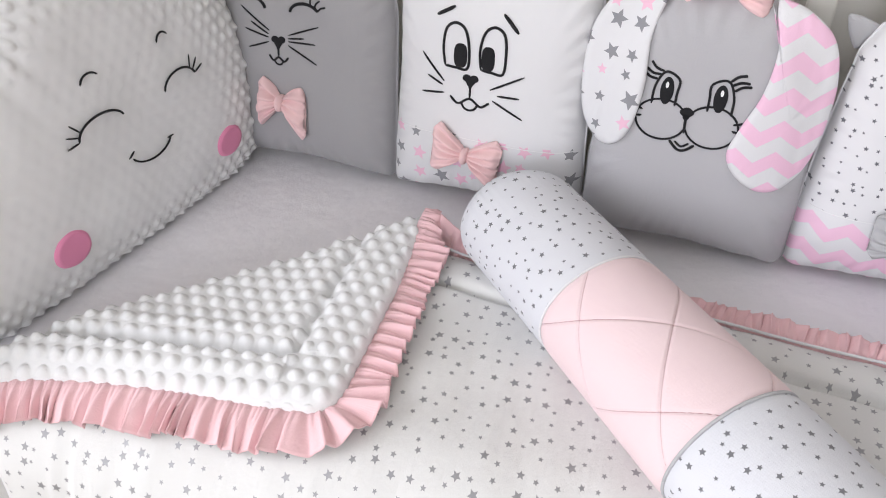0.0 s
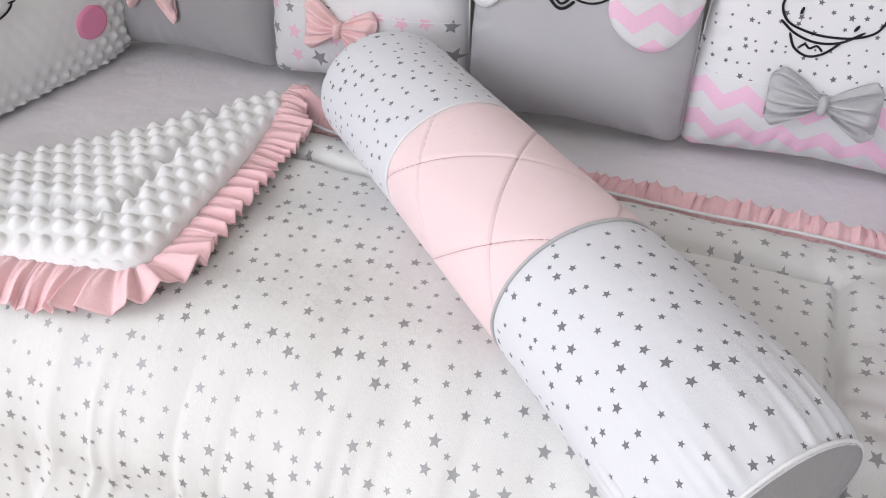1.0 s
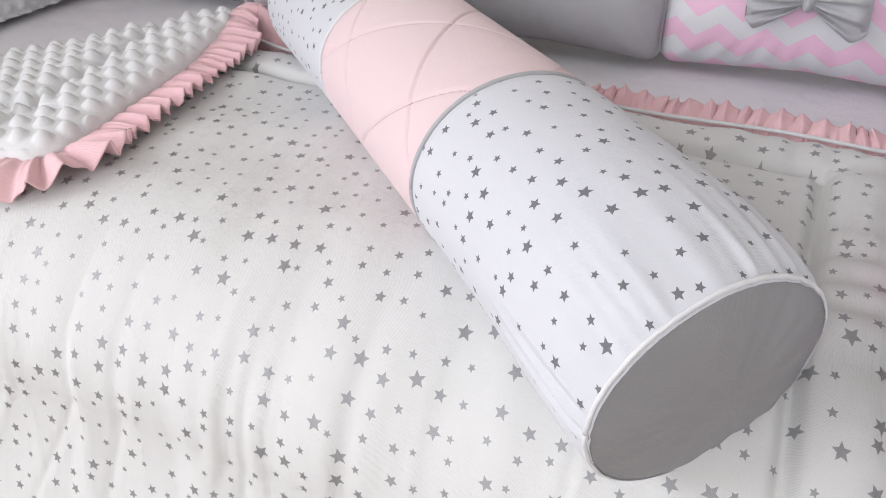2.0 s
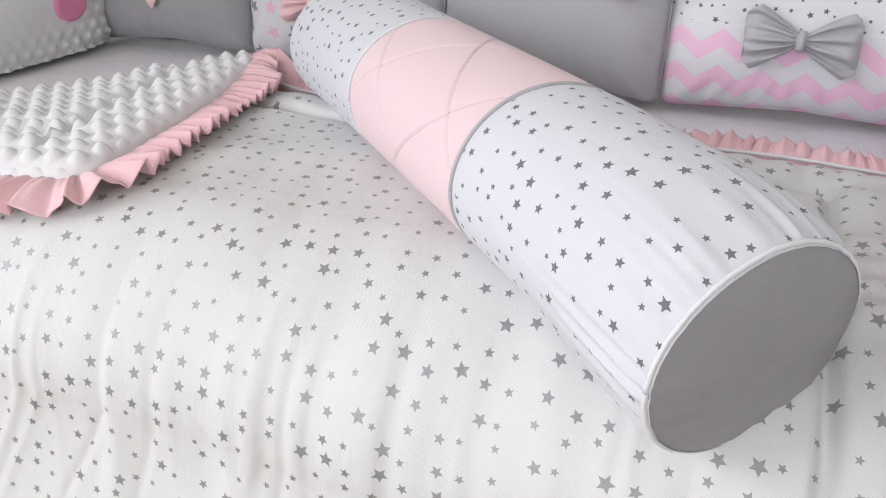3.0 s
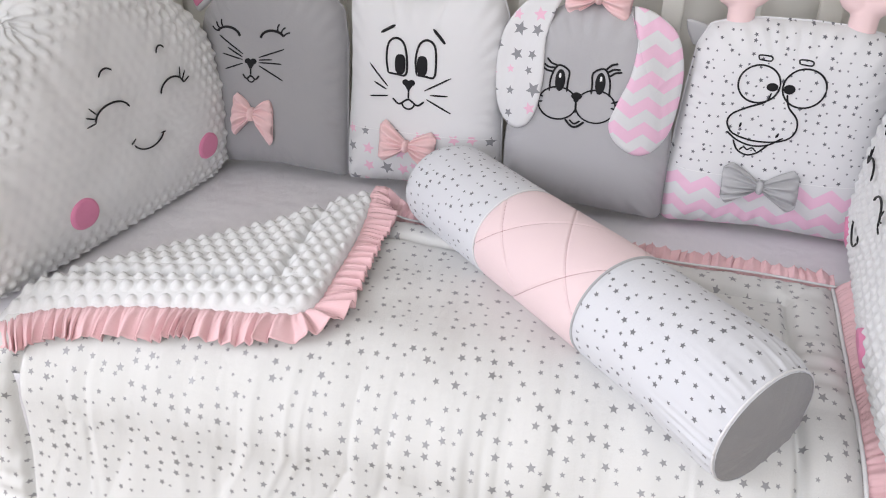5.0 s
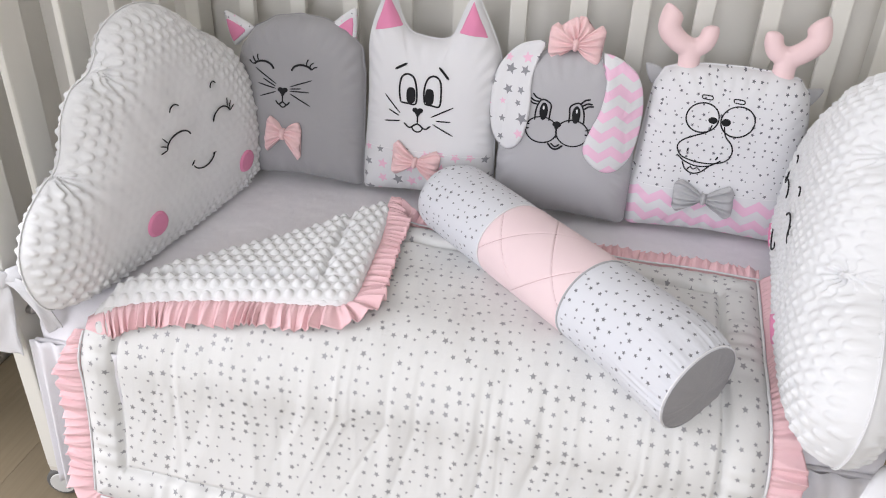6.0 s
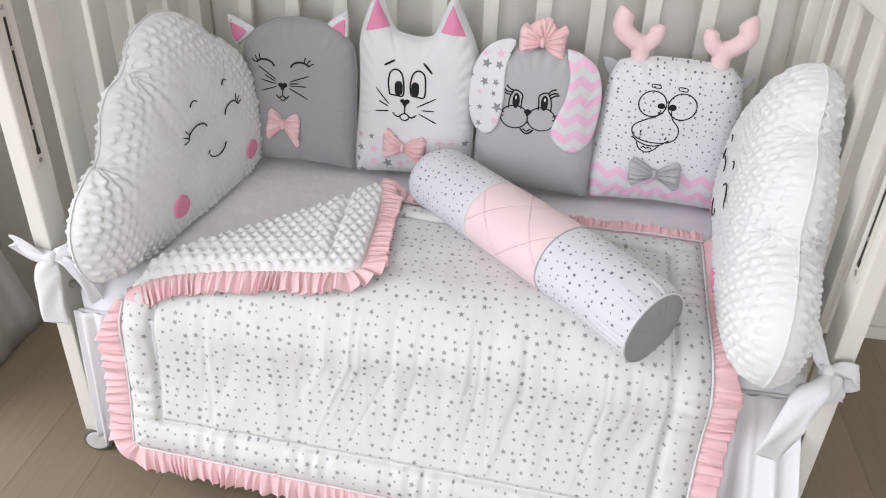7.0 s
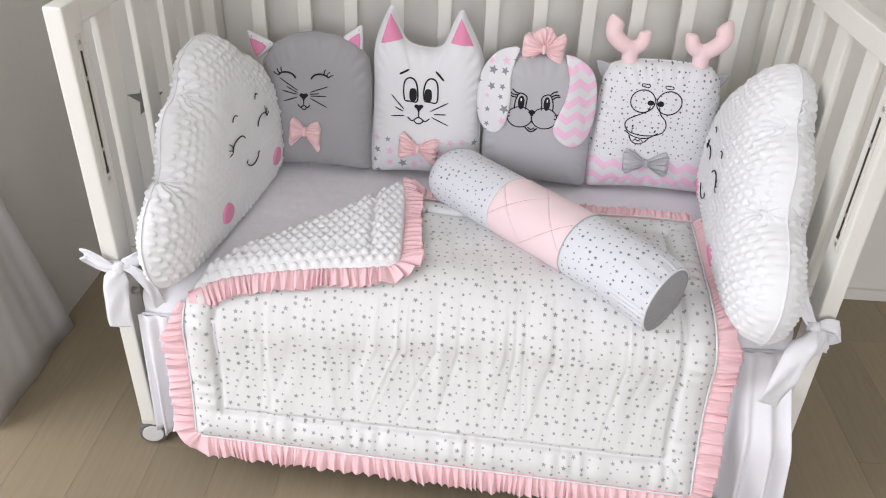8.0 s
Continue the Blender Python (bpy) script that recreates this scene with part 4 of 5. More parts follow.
def bolster_section(name, s0, s1, material, label, pinch=False):
    nu, nv = int((s1 - s0) / (0.0016 if pinch else 0.003)) + 2, 360 if pinch else 300
    verts, uvs = [], []
    a = np.linspace(0, 2 * math.pi, nv)
    for i in range(nu):
        s = lerp(s0, s1, i / (nu - 1))
        p = bolster_p(np.full(nv, s), a, 0.0)
        if pinch:
            dep = stitch_depth(np.full(nv, s), a) * 0.0024
            p[:, 1] -= dep * np.cos(a)
            p[:, 2] -= dep * np.sin(a)
        verts += list(p)
        uvs += list(np.column_stack([np.full(nv, s), a * 0.068]))
    return put(name, mesh_of(name, verts, grid_faces(nu, nv), material, uvs), bolster, label)


def stitched_lines():
    """Thin threads along the crossing seams of the middle panel, one part each; their dark colour paints the grooves'
    shade.
    """
    arcl = np.linspace(-math.pi, math.pi, 260)
    for d in (1, -1):
        for k in range(-3, 4):
            s = 0.299 + k * DIAMOND - d * arcl * 0.068
            ok = (s > SEAM1 + 0.002) & (s < SEAM2 - 0.002)
            if ok.sum() < 12:
                continue
            a = arcl[ok] + math.pi / 2
            v, f, u = tube(bolster_p(s[ok], a, -0.0019), 0.00055, 5)
            put("stitched_line", mesh_of("stitched_line", v, f, m_stitch_shade, u), bolster, "rose stitching thread darkened as groove shade")


stitched_lines()
bolster_section("star_end", 0.0, SEAM1, m_bolster, "white cotton with small grey stars")
bolster_section("pink_middle", SEAM1, SEAM2, m_pinkpanel, "pale pink cotton with crossing stitched lines", True)
bolster_section("star_end", SEAM2, LENGTH, m_bolster, "white cotton with small grey stars")
ang = np.linspace(0, 2 * math.pi, 121)
for s, r in ((SEAM1, 0.0016), (SEAM2, 0.0013), (0.002, 0.0013), (LENGTH - 0.001, 0.0016)):
    v, f, u = tube(bolster_p(np.full(121, s), ang, 0.0006), r, 8)
    put("piping", mesh_of("piping", v, f, m_piping if s != SEAM1 else m_greybow, u), bolster, "thin corded seam")


def end_cap(s, sign):
    verts, uvs = [], []
    nr, na = 18, 120
    a = np.linspace(0, 2 * math.pi, na)
    rim = bolster_p(np.full(na, s), a)
    for i in range(nr + 1):
        q = i / nr
        x = lerp(rim[:, 0].mean(), rim[:, 0], q) + sign * (0.011 * (1 - q ** 3) + 0.0020 * np.sin(5 * a + 2 * q) * q ** 2 * (1 - q) * 4 + 0.0016 * np.sin(2 * a + 1) * q ** 2 * (1 - q) + 0.0012 * np.sin(17 * a + 2 * np.sin(3 * a)) * q ** 4 * (1 - q) * 5)
        mid = rim[:, 2].mean()
        verts += list(np.column_stack([x, rim[:, 1] * q, lerp(mid, rim[:, 2], q)]))
        uvs += list(np.column_stack([rim[:, 1] * q, rim[:, 2] * q]))
    return put("end_cap", mesh_of("end_cap", verts, grid_faces(nr + 1, na), m_cap, uvs), bolster, "plain grey cotton end")


end_cap(0.001, -1)
end_cap(LENGTH - 0.001, 1)


# ---- animal cushions ----
def cushion_thing(m, label):
    return empty("animal_cushion", m, label, "cushion", "animal cushions along the back rail")


def cushion_body(shape, parent, material, name="body", rings=30):
    v, f, u = shape.build(rings)
    put(name, mesh_of(name, v, f, material, u), parent)
    rim = np.vstack([shape.o, shape.o[:1]])
    v, f, u = tube(np.column_stack([rim, np.zeros(len(rim))]), 0.0011, 6)
    put("edge_seam", mesh_of("edge_seam", v, f, material, np.repeat(rim, 6, axis=0)), parent)


def lashes(shape, at, spread, length, n=3, r=0.0008):
    out = []
    for k in range(n):
        a = radians(lerp(spread[0], spread[1], k / max(1, n - 1)))
        p = np.array(at[k])
        q = p + length * np.array([math.cos(a), math.sin(a)])
        mid = (p + q) / 2 + 0.12 * length * np.array([-math.sin(a), math.cos(a)])
        out.append(shape.stroke([p, mid, q], r))
    return out


def small_ear(parent, at, turn, size, flip):
    """A stuffed triangular ear: star cloth with a bright pink inner patch."""
    base = pose(*at, 0, 0, turn)
    tri = [(-0.5, 0), (-0.36, 0.42), (-0.12, 0.85), (0.02, 1.0), (0.14, 0.85), (0.36, 0.42), (0.5, 0), (0.25, -0.06), (-0.25, -0.06)]
    shape = Stuffed([(x * size, y * size * 1.05) for x, y in tri], (0, size * 0.35), 0.009, 0.008, 2.2, 0.5, 90, 2, 0.0008)
    v, f, u = shape.build(12)
    ear = put("ear", mesh_of("ear", v, f, m_catear, u), parent, "small star-print ear with pink inside", base)
    inner = [(x * size * 0.62 + 0.004 * flip, y * size * 0.68 + 0.006) for x, y in tri]
    lay = Stuffed(inner, (0, size * 0.3), 0.0022, 0.0005, 6.0, 0.5, 70, 4, 0.0)
    v, f, u = lay.build(10)
    v = np.array(v)
    v[:, 2] += np.maximum(shape.w(v[:, 0], v[:, 1]), 0.002)
    put("ear_inside", mesh_of("ear_inside", v, f, m_cheek, u), ear, "bright pink cotton")
    return ear


LEAN = 7.0


def heart_nose(c, n, k, parent):
    """A filled stitched heart: two round lobes over a point."""
    lobes = [c.patch(n[0] + e * 0.0046 * k, n[1] + 0.0012 * k, 0.0056 * k, 0.0048 * k, 0.0014) for e in (-1, 1)]
    point = [c.patch(n[0], n[1] - (0.0016 + 0.0022 * i) * k, (0.0078 - 0.0018 * i) * k, 0.0034 * k, 0.0014 + 0.0001 * i, 0, 1.6) for i in range(4)]
    return thread("nose", lobes + point, parent)


def grey_cat():
    t = cushion_thing(upright(0.213, 0.554, 0.0, LEAN, -2), "grey cotton cat cushion with closed eyes and pink bow")
    outline = dense([(-0.118, 0.004), (-0.128, 0.012), (-0.134, 0.10), (-0.135, 0.20), (-0.124, 0.258), (-0.095, 0.298), (-0.05, 0.322), (0.0, 0.330), (0.05, 0.325), (0.095, 0.308), (0.124, 0.278), (0.131, 0.23), (0.131, 0.12), (0.131, 0.012), (0.122, 0.004), (0.0, 0.012)], 0.02)
    c = Stuffed(outline, (0, 0.155), 0.047, 0.035, 2.4, 0.5, 200, 1, 0.0028)
    cushion_body(c, t, m_darkgrey)
    n = (-0.020, 0.190)
    P = lambda *q: [(n[0] + x, n[1] + y) for x, y in q]
    heart_nose(c, n, 1.0, t)
    thread("mouth", [c.stroke(P((0, -0.006), (0.0, -0.021)), 0.0009), c.stroke(P((-0.014, -0.020), (-0.008, -0.027), (0.0, -0.022), (0.008, -0.027), (0.014, -0.021)), 0.0009), c.stroke(P((-0.007, -0.026), (-0.004, -0.0305), (0, -0.032), (0.004, -0.0305), (0.007, -0.026)), 0.0008)], t)
    for e, sgn in ((-1, 1), (1, -1)):
        cx = n[0] + e * 0.040
        q = arc(cx, n[1] + 0.037, 0.022, 0.015, 150 if e < 0 else 172, 8 if e < 0 else 30)
        ends = q[:3] if e < 0 else q[-3:][::-1]
        thread("eye", [c.stroke(q, 0.0013)] + lashes(c, ends, (150, 105) if e < 0 else (30, 75), 0.013), t)
    for a, b in (((-0.056, 0.038), (-0.013, 0.012)), ((-0.040, 0.020), (-0.014, 0.007)), ((-0.050, 0.010), (-0.014, 0.003)), ((-0.047, -0.015), (-0.014, -0.003)), ((0.058, 0.024), (0.014, 0.008)), ((0.036, 0.006), (0.014, 0.004)), ((0.052, 0.0), (0.014, 0.0)), ((0.054, -0.026), (0.014, -0.005))):
        thread("whisker", [c.stroke(P(a, b), 0.0008)], t)
    bow("bow_tie", t, (n[0] + 0.001, 0.106, float(c.w(n[0], 0.106)[0]) + 0.006), 0.078, 0.074, m_bowpink, -4, 0.10, 3)
    small_ear(t, (-0.122, 0.276, -0.004), 42, 0.056, -1)
    small_ear(t, (0.078, 0.290, -0.004), -26, 0.062, 1)
    return t


def white_cat():
    t = cushion_thing(upright(0.4775, 0.545, 0.0, LEAN, -2), "white cat cushion with pointed ears, star band and pink bow")
    outline = [(-0.122, 0.003), (-0.131, 0.012), (-0.132, 0.06), (-0.129, 0.12), (-0.126, 0.18), (-0.126, 0.24), (-0.127, 0.29), (-0.118, 0.335), (-0.1, 0.378), (-0.088, 0.397), (-0.078, 0.378), (-0.062, 0.338), (-0.045, 0.318), (-0.02, 0.311), (0.0, 0.309), (0.018, 0.310), (0.033, 0.318), (0.043, 0.340), (0.057, 0.375), (0.071, 0.396), (0.084, 0.375), (0.106, 0.335), (0.122, 0.30), (0.128, 0.27), (0.126, 0.20), (0.127, 0.12), (0.130, 0.06), (0.130, 0.012), (0.122, 0.003), (0.06, 0.008), (0.0, 0.01), (-0.06, 0.008)]
    c = Stuffed(outline, (0, 0.15), 0.046, 0.035, 2.3, 0.5, 260, 2, 0.0026)
    cushion_body(c, t, m_whitecat)
    n = (-0.016, 0.180)
    P = lambda *q: [(n[0] + x, n[1] + y) for x, y in q]
    heart_nose(c, n, 1.05, t)
    thread("mouth", [c.stroke(P((0, -0.006), (0.0, -0.024)), 0.001), c.stroke(P((-0.026, -0.025), (-0.015, -0.033), (0.0, -0.025), (0.015, -0.033), (0.026, -0.026)), 0.001), c.stroke(P((-0.011, -0.031), (-0.007, -0.0375), (0, -0.040), (0.007, -0.0375), (0.011, -0.031)), 0.0009)], t)
    for x, lean in ((-0.019, -0.002), (0.0265, 0.001)):
        b, w, h = 0.0135, 0.0163, 0.054
        loop = P((x - w * 0.86, b + 0.001), (x - w * 1.0 + lean * 0.3, b + h * 0.45), (x - w * 0.72 + lean, b + h * 0.86), (x + lean, b + h), (x + w * 0.74 + lean, b + h * 0.86), (x + w + lean * 0.3, b + h * 0.45), (x + w * 0.88, b), (x, b - 0.0005), (x - w * 0.86, b + 0.001))
        thread("eye", [c.stroke(loop, 0.0011, 70), c.patch(n[0] + x + (0.0050 if x < 0 else -0.0055), n[1] + b + 0.0150, 0.0090, 0.0160, 0.0016, 0, 2.8)], t)
    thread("eyebrow", [c.stroke(P((-0.046, 0.074), (-0.024, 0.086)), 0.0016)], t)
    thread("eyebrow", [c.stroke(P((0.036, 0.084), (0.056, 0.064)), 0.0016)], t)
    for a, b in (((-0.064, 0.026), (-0.034, -0.007)), ((-0.056, -0.002), (-0.036, -0.012)), ((-0.064, -0.025), (-0.034, -0.022)), ((0.068, 0.014), (0.026, -0.009)), ((0.064, -0.014), (0.036, -0.015)), ((0.070, -0.040), (0.030, -0.022))):
        thread("whisker", [c.stroke(P(a, b), 0.0009)], t)
    bow("bow_tie", t, (-0.014, 0.083, float(c.w(-0.014, 0.083)[0]) + 0.007), 0.096, 0.066, m_bowpink, -5, 0.04, 8)
    for pts in (((-0.108, 0.318), (-0.088, 0.384), (-0.060, 0.328)), ((0.050, 0.326), (0.071, 0.381), (0.102, 0.322))):
        mid = tuple(np.mean(pts, axis=0))
        shp = Stuffed(dense(pts, 0.006), mid, 0.0018, 0.0004, 8.0, 0.5, 80, 1, 0.0)
        v, f, u = shp.build(10)
        v = np.array(v)
        v[:, 2] += c.w(v[:, 0], v[:, 1])
        put("ear_inside", mesh_of("ear_inside", v, f, m_cheek, u), t, "bright pink cotton triangle")
    q = np.linspace(-0.118, 0.118, 50)
    v, f, u = tube(np.column_stack([q, np.full(50, 0.102), c.w(q, np.full(50, 0.102)) - 0.0004]), 0.0008, 6)
    put("band_seam", mesh_of("band_seam", v, f, m_white, u), t)
    return t


def grey_dog():
    t = cushion_thing(upright(0.738, 0.530, 0.0, LEAN, -2), "grey cotton dog cushion with hanging patterned ears and top bow")
    outline = dense([(-0.117, 0.003), (-0.126, 0.012), (-0.126, 0.10), (-0.120, 0.19), (-0.112, 0.245), (-0.088, 0.292), (-0.045, 0.314), (0.0, 0.319), (0.045, 0.314), (0.088, 0.292), (0.112, 0.245), (0.121, 0.19), (0.126, 0.10), (0.126, 0.012), (0.117, 0.003), (0.0, 0.010)], 0.02)
    c = Stuffed(outline, (0, 0.15), 0.047, 0.035, 2.4, 0.5, 200, 3, 0.0028)
    cushion_body(c, t, m_grey)
    n = (-0.018, 0.188)
    P = lambda *q: [(n[0] + x, n[1] + y) for x, y in q]
    thread("nose", [c.patch(n[0] + 0.001, n[1], 0.0085, 0.0062, 0.0014, 0, 1.6), c.patch(n[0] + 0.001, n[1] - 0.005, 0.004, 0.004, 0.0014)], t)
    for x, sgn in ((-0.026, -1), (0.034, 1)):
        b, w, h = 0.004, 0.0135, 0.038
        lid = P((x - w, b), (x - w * 0.95, b + h * 0.5), (x - w * 0.5, b + h * 0.92), (x + w * 0.1, b + h * 1.00), (x + w * 0.95, b + h * 0.80), (x + w * 0.92, b + h * 0.4), (x + w * 0.9, b + 0.001)) if sgn < 0 else P((x + w, b), (x + w * 0.95, b + h * 0.5), (x + w * 0.5, b + h * 0.92), (x - w * 0.1, b + h * 1.00), (x - w * 0.95, b + h * 0.80), (x - w * 0.92, b + h * 0.4), (x - w * 0.9, b + 0.001))
        ends = P((x + sgn * w * 0.6, b + h * 0.9), (x + sgn * w * 0.85, b + h * 0.75), (x + sgn * w * 0.4, b + h * 1.0))
        thread("eye", [c.stroke(lid, 0.0009, 60), c.patch(n[0] + x - sgn * 0.001, n[1] + b + 0.017, 0.0078, 0.0165, 0.0016)] + lashes(c, ends, (165, 150) if sgn < 0 else (15, 30), 0.018, 3, 0.001), t)
        glint = c.patch(n[0] + x - sgn * 0.0005, n[1] + b + 0.024, 0.0019, 0.0040, 0.0026)
        put("eye_glint", mesh_of("eye_glint", *glint[:2], m_white, glint[2]), t, "white stitched eye glint")
    for x, sgn in ((-0.026, -1), (0.030, 1)):
        thread("cheek_line", [c.stroke(P(*arc(x, -0.0125, 0.0285, 0.0235, 35 if sgn < 0 else 145, 345 if sgn < 0 else -165, 22)), 0.0008, 80)], t)
        for dy in (-0.005, -0.012):
            thread("whisker", [c.stroke(P((x + sgn * 0.022, dy), (x + sgn * 0.034, dy + 0.004 * (1 if dy > -0.008 else -0.6))), 0.0009)], t)
    thread("mouth", [c.stroke(P((0.001, -0.006), (0.002, -0.024)), 0.001), c.stroke(P((-0.012, -0.035), (-0.004, -0.043), (0.002, -0.045), (0.008, -0.043), (0.016, -0.036)), 0.0011), c.stroke(P((-0.006, -0.035), (0.002, -0.040), (0.010, -0.035)), 0.0009)], t)
    ear = P((-0.036, 0.137), (-0.055, 0.139), (-0.09, 0.124), (-0.119, 0.082), (-0.127, 0.026), (-0.120, -0.030), (-0.098, -0.057), (-0.075, -0.054), (-0.058, -0.030), (-0.050, 0.022), (-0.052, 0.078), (-0.043, 0.116))
    pad("ear", c, ear, (n[0] - 0.086, n[1] + 0.045), m_twostar, t, 0.004, 0.006, 0.014, "white ear with grey and pink stars")
    ear = P((0.062, 0.128), (0.095, 0.122), (0.130, 0.095), (0.145, 0.05), (0.146, 0.0), (0.138, -0.045), (0.118, -0.072), (0.092, -0.077), (0.064, -0.060), (0.052, -0.036), (0.060, -0.005), (0.074, 0.035), (0.078, 0.08), (0.070, 0.108))
    pad("ear", c, ear, (n[0] + 0.108, n[1] + 0.01), m_zigzag, t, 0.004, 0.006, 0.014, "ear in pink and white zigzag print")
    bow("top_bow", t, (-0.002, 0.326, 0.018), 0.098, 0.070, m_bowpink, -3, -0.12, 5, 0.016, True)
    return t


def deer():
    t = cushion_thing(upright(1.005, 0.528, 0.0, LEAN, -2), "white star-print deer cushion with pink antlers and grey bow")
    outline = dense([(-0.130, 0.003), (-0.140, 0.012), (-0.142, 0.07), (-0.138, 0.15), (-0.132, 0.22), (-0.126, 0.270), (-0.112, 0.298), (-0.085, 0.308), (-0.04, 0.312), (0.02, 0.312), (0.08, 0.308), (0.112, 0.300), (0.132, 0.276), (0.141, 0.23), (0.144, 0.15), (0.146, 0.07), (0.145, 0.012), (0.135, 0.003), (0.0, 0.010)], 0.02)
    c = Stuffed(outline, (0, 0.15), 0.047, 0.035, 2.5, 0.5, 200, 4, 0.0028)
    cushion_body(c, t, m_deer)
    n = (-0.003, 0.2235)
    P = lambda *q: [(n[0] + 0.95 * x, n[1] + 0.93 * y) for x, y in q]
    thread("eye", [c.stroke(P(*arc(-0.037, 0.004, 0.0285, 0.0275, 0, 360, 30)), 0.0008, 90), c.patch(n[0] - 0.0175, n[1] + 0.001, 0.0080, 0.0060, 0.0016)], t)
    thread("eye", [c.stroke(P(*arc(0.0245, 0.003, 0.0292, 0.028, 0, 360, 30)), 0.0008, 90), c.patch(n[0] + 0.0045, n[1] + 0.000, 0.0080, 0.0068, 0.0016)], t)
    for x, y in ((-0.035, 0.041), (0.020, 0.039)):
        thread("eyebrow", [c.stroke(P((x - 0.008, y - 0.002), (x + 0.008, y - 0.003), (x + 0.008, y + 0.003), (x - 0.008, y + 0.004), (x - 0.008, y - 0.002)), 0.0007, 40)], t)
    muzzle = P((-0.0180, -0.0073), (-0.0236, -0.0206), (-0.0473, -0.0322), (-0.0662, -0.0438), (-0.0710, -0.0571), (-0.0615, -0.0720), (-0.0402, -0.0795), (-0.0204, -0.0812), (0.0017, -0.0787), (0.0191, -0.0704), (0.0254, -0.0554), (0.0215, -0.0405), (0.0096, -0.0272), (0.0049, -0.0156), (0.0033, -0.0073))
    thread("muzzle_line", [c.stroke(muzzle, 0.0008, 110)], t)
    for x, y, a in ((-0.0520, -0.0590, -0.2), (0.0010, -0.0690, -0.5)):
        thread("nostril", [c.patch(n[0] + 0.95 * x, n[1] + 0.93 * y, 0.0016, 0.0040, 0.0014, a)], t)
    lips = P((-0.0694, -0.0704), (-0.0536, -0.0820), (-0.0323, -0.0886), (-0.0101, -0.0853), (0.0096, -0.0720))
    tongue = P((-0.0583, -0.0820), (-0.0504, -0.0969), (-0.0362, -0.1036), (-0.0220, -0.0986), (-0.0078, -0.0837))
    teeth = P((-0.0473, -0.0969), (-0.0417, -0.0920), (-0.0362, -0.0953), (-0.0299, -0.0920), (-0.0236, -0.0969))
    thread("mouth", [c.stroke(lips, 0.0008), c.stroke(tongue, 0.0008), c.stroke(teeth, 0.0007)], t)
    q = np.linspace(-0.130, 0.134, 50)
    v, f, u = tube(np.column_stack([q, np.full(50, 0.094), c.w(q, np.full(50, 0.094)) - 0.0004]), 0.0008, 6)
    put("band_seam", mesh_of("band_seam", v, f, m_white, u), t)
    bow("bow_tie", t, (-0.012, 0.085, float(c.w(-0.012, 0.085)[0]) + 0.007), 0.108, 0.064, m_greybow, -2, 0.02, 9)

    def antler(x, sgn, scale):
        stem = smooth_path([(x, 0.296, 0.0), (x + sgn * 0.001, 0.322, 0.0), (x + sgn * 0.006, 0.345, 0.002)], 14)
        outer = smooth_path([(x + sgn * 0.002, 0.334, 0.001), (x + sgn * 0.022, 0.344, 0.004), (x + sgn * 0.042, 0.364, 0.004), (x + sgn * 0.040, 0.388, 0.002), (x + sgn * 0.034, 0.398, 0.0)], 26)
        inner = smooth_path([(x + sgn * 0.002, 0.334, 0.001), (x - sgn * 0.018, 0.342, 0.002), (x - sgn * 0.026, 0.360, 0.001), (x - sgn * 0.024, 0.375, 0.0)], 22)
        cap = lambda n, a, b: np.array([lerp(a, b, i / (n - 1)) * min(1.0, math.sqrt(max(0.02, 1 - max(0, (i - (n - 5)) / 4) ** 2))) for i in range(n)])
        v, f, u = joined([tube(stem, 0.0185, 18), tube(outer, 0.019, 18, cap(26, 0.92, 1.08)), tube(inner, 0.019, 18, cap(22, 0.86, 0.80))])
        ob = put("antler", mesh_of("antler", v, f, m_antler, u), t, "stuffed pale pink forked antler")
        re = ob.modifiers.new("skin", "REMESH")
        re.mode, re.voxel_size, re.use_smooth_shade = "VOXEL", 0.0025, True
        sm = ob.modifiers.new("soft", "SMOOTH")
        sm.factor, sm.iterations = 0.5, 6

    antler(-0.074, -1, 1)
    antler(0.082, 1, 1)
    for x, y, a, sgn in ((-0.118, 0.276, 48, -1), (0.126, 0.264, -56, 1)):
        tri = [(-0.018, 0.0), (-0.016, 0.02), (-0.004, 0.042), (0.004, 0.042), (0.016, 0.02), (0.018, 0.0)]
        shp = Stuffed(tri, (0, 0.015), 0.006, 0.005, 2.2, 0.5, 70, 2, 0.0012)
        v, f, u = shp.build(8)
        put("ear", mesh_of("ear", v, f, m_greybow, u), t, "small light grey cloth ear", pose(x, y, -0.014, 0, 0, a) @ Matrix.Scale(0.8, 4))
    return t


grey_cat()
white_cat()
grey_dog()
deer()


# ---- cloud cushions ----
CLOUD = [(-0.034, 0.012), (-0.056, 0.056), (-0.054, 0.108), (-0.020, 0.156), (0.032, 0.188), (0.070, 0.202), (0.092, 0.226), (0.114, 0.270), (0.152, 0.304), (0.190, 0.316), (0.212, 0.334), (0.238, 0.372), (0.300, 0.394), (0.360, 0.388), (0.415, 0.360), (0.455, 0.326), (0.505, 0.298), (0.556, 0.252), (0.588, 0.185), (0.598, 0.110), (0.585, 0.045), (0.560, 0.000), (0.50, -0.022), (0.40, -0.028), (0.28, -0.028), (0.16, -0.026), (0.07, -0.020), (0.006, -0.006)]


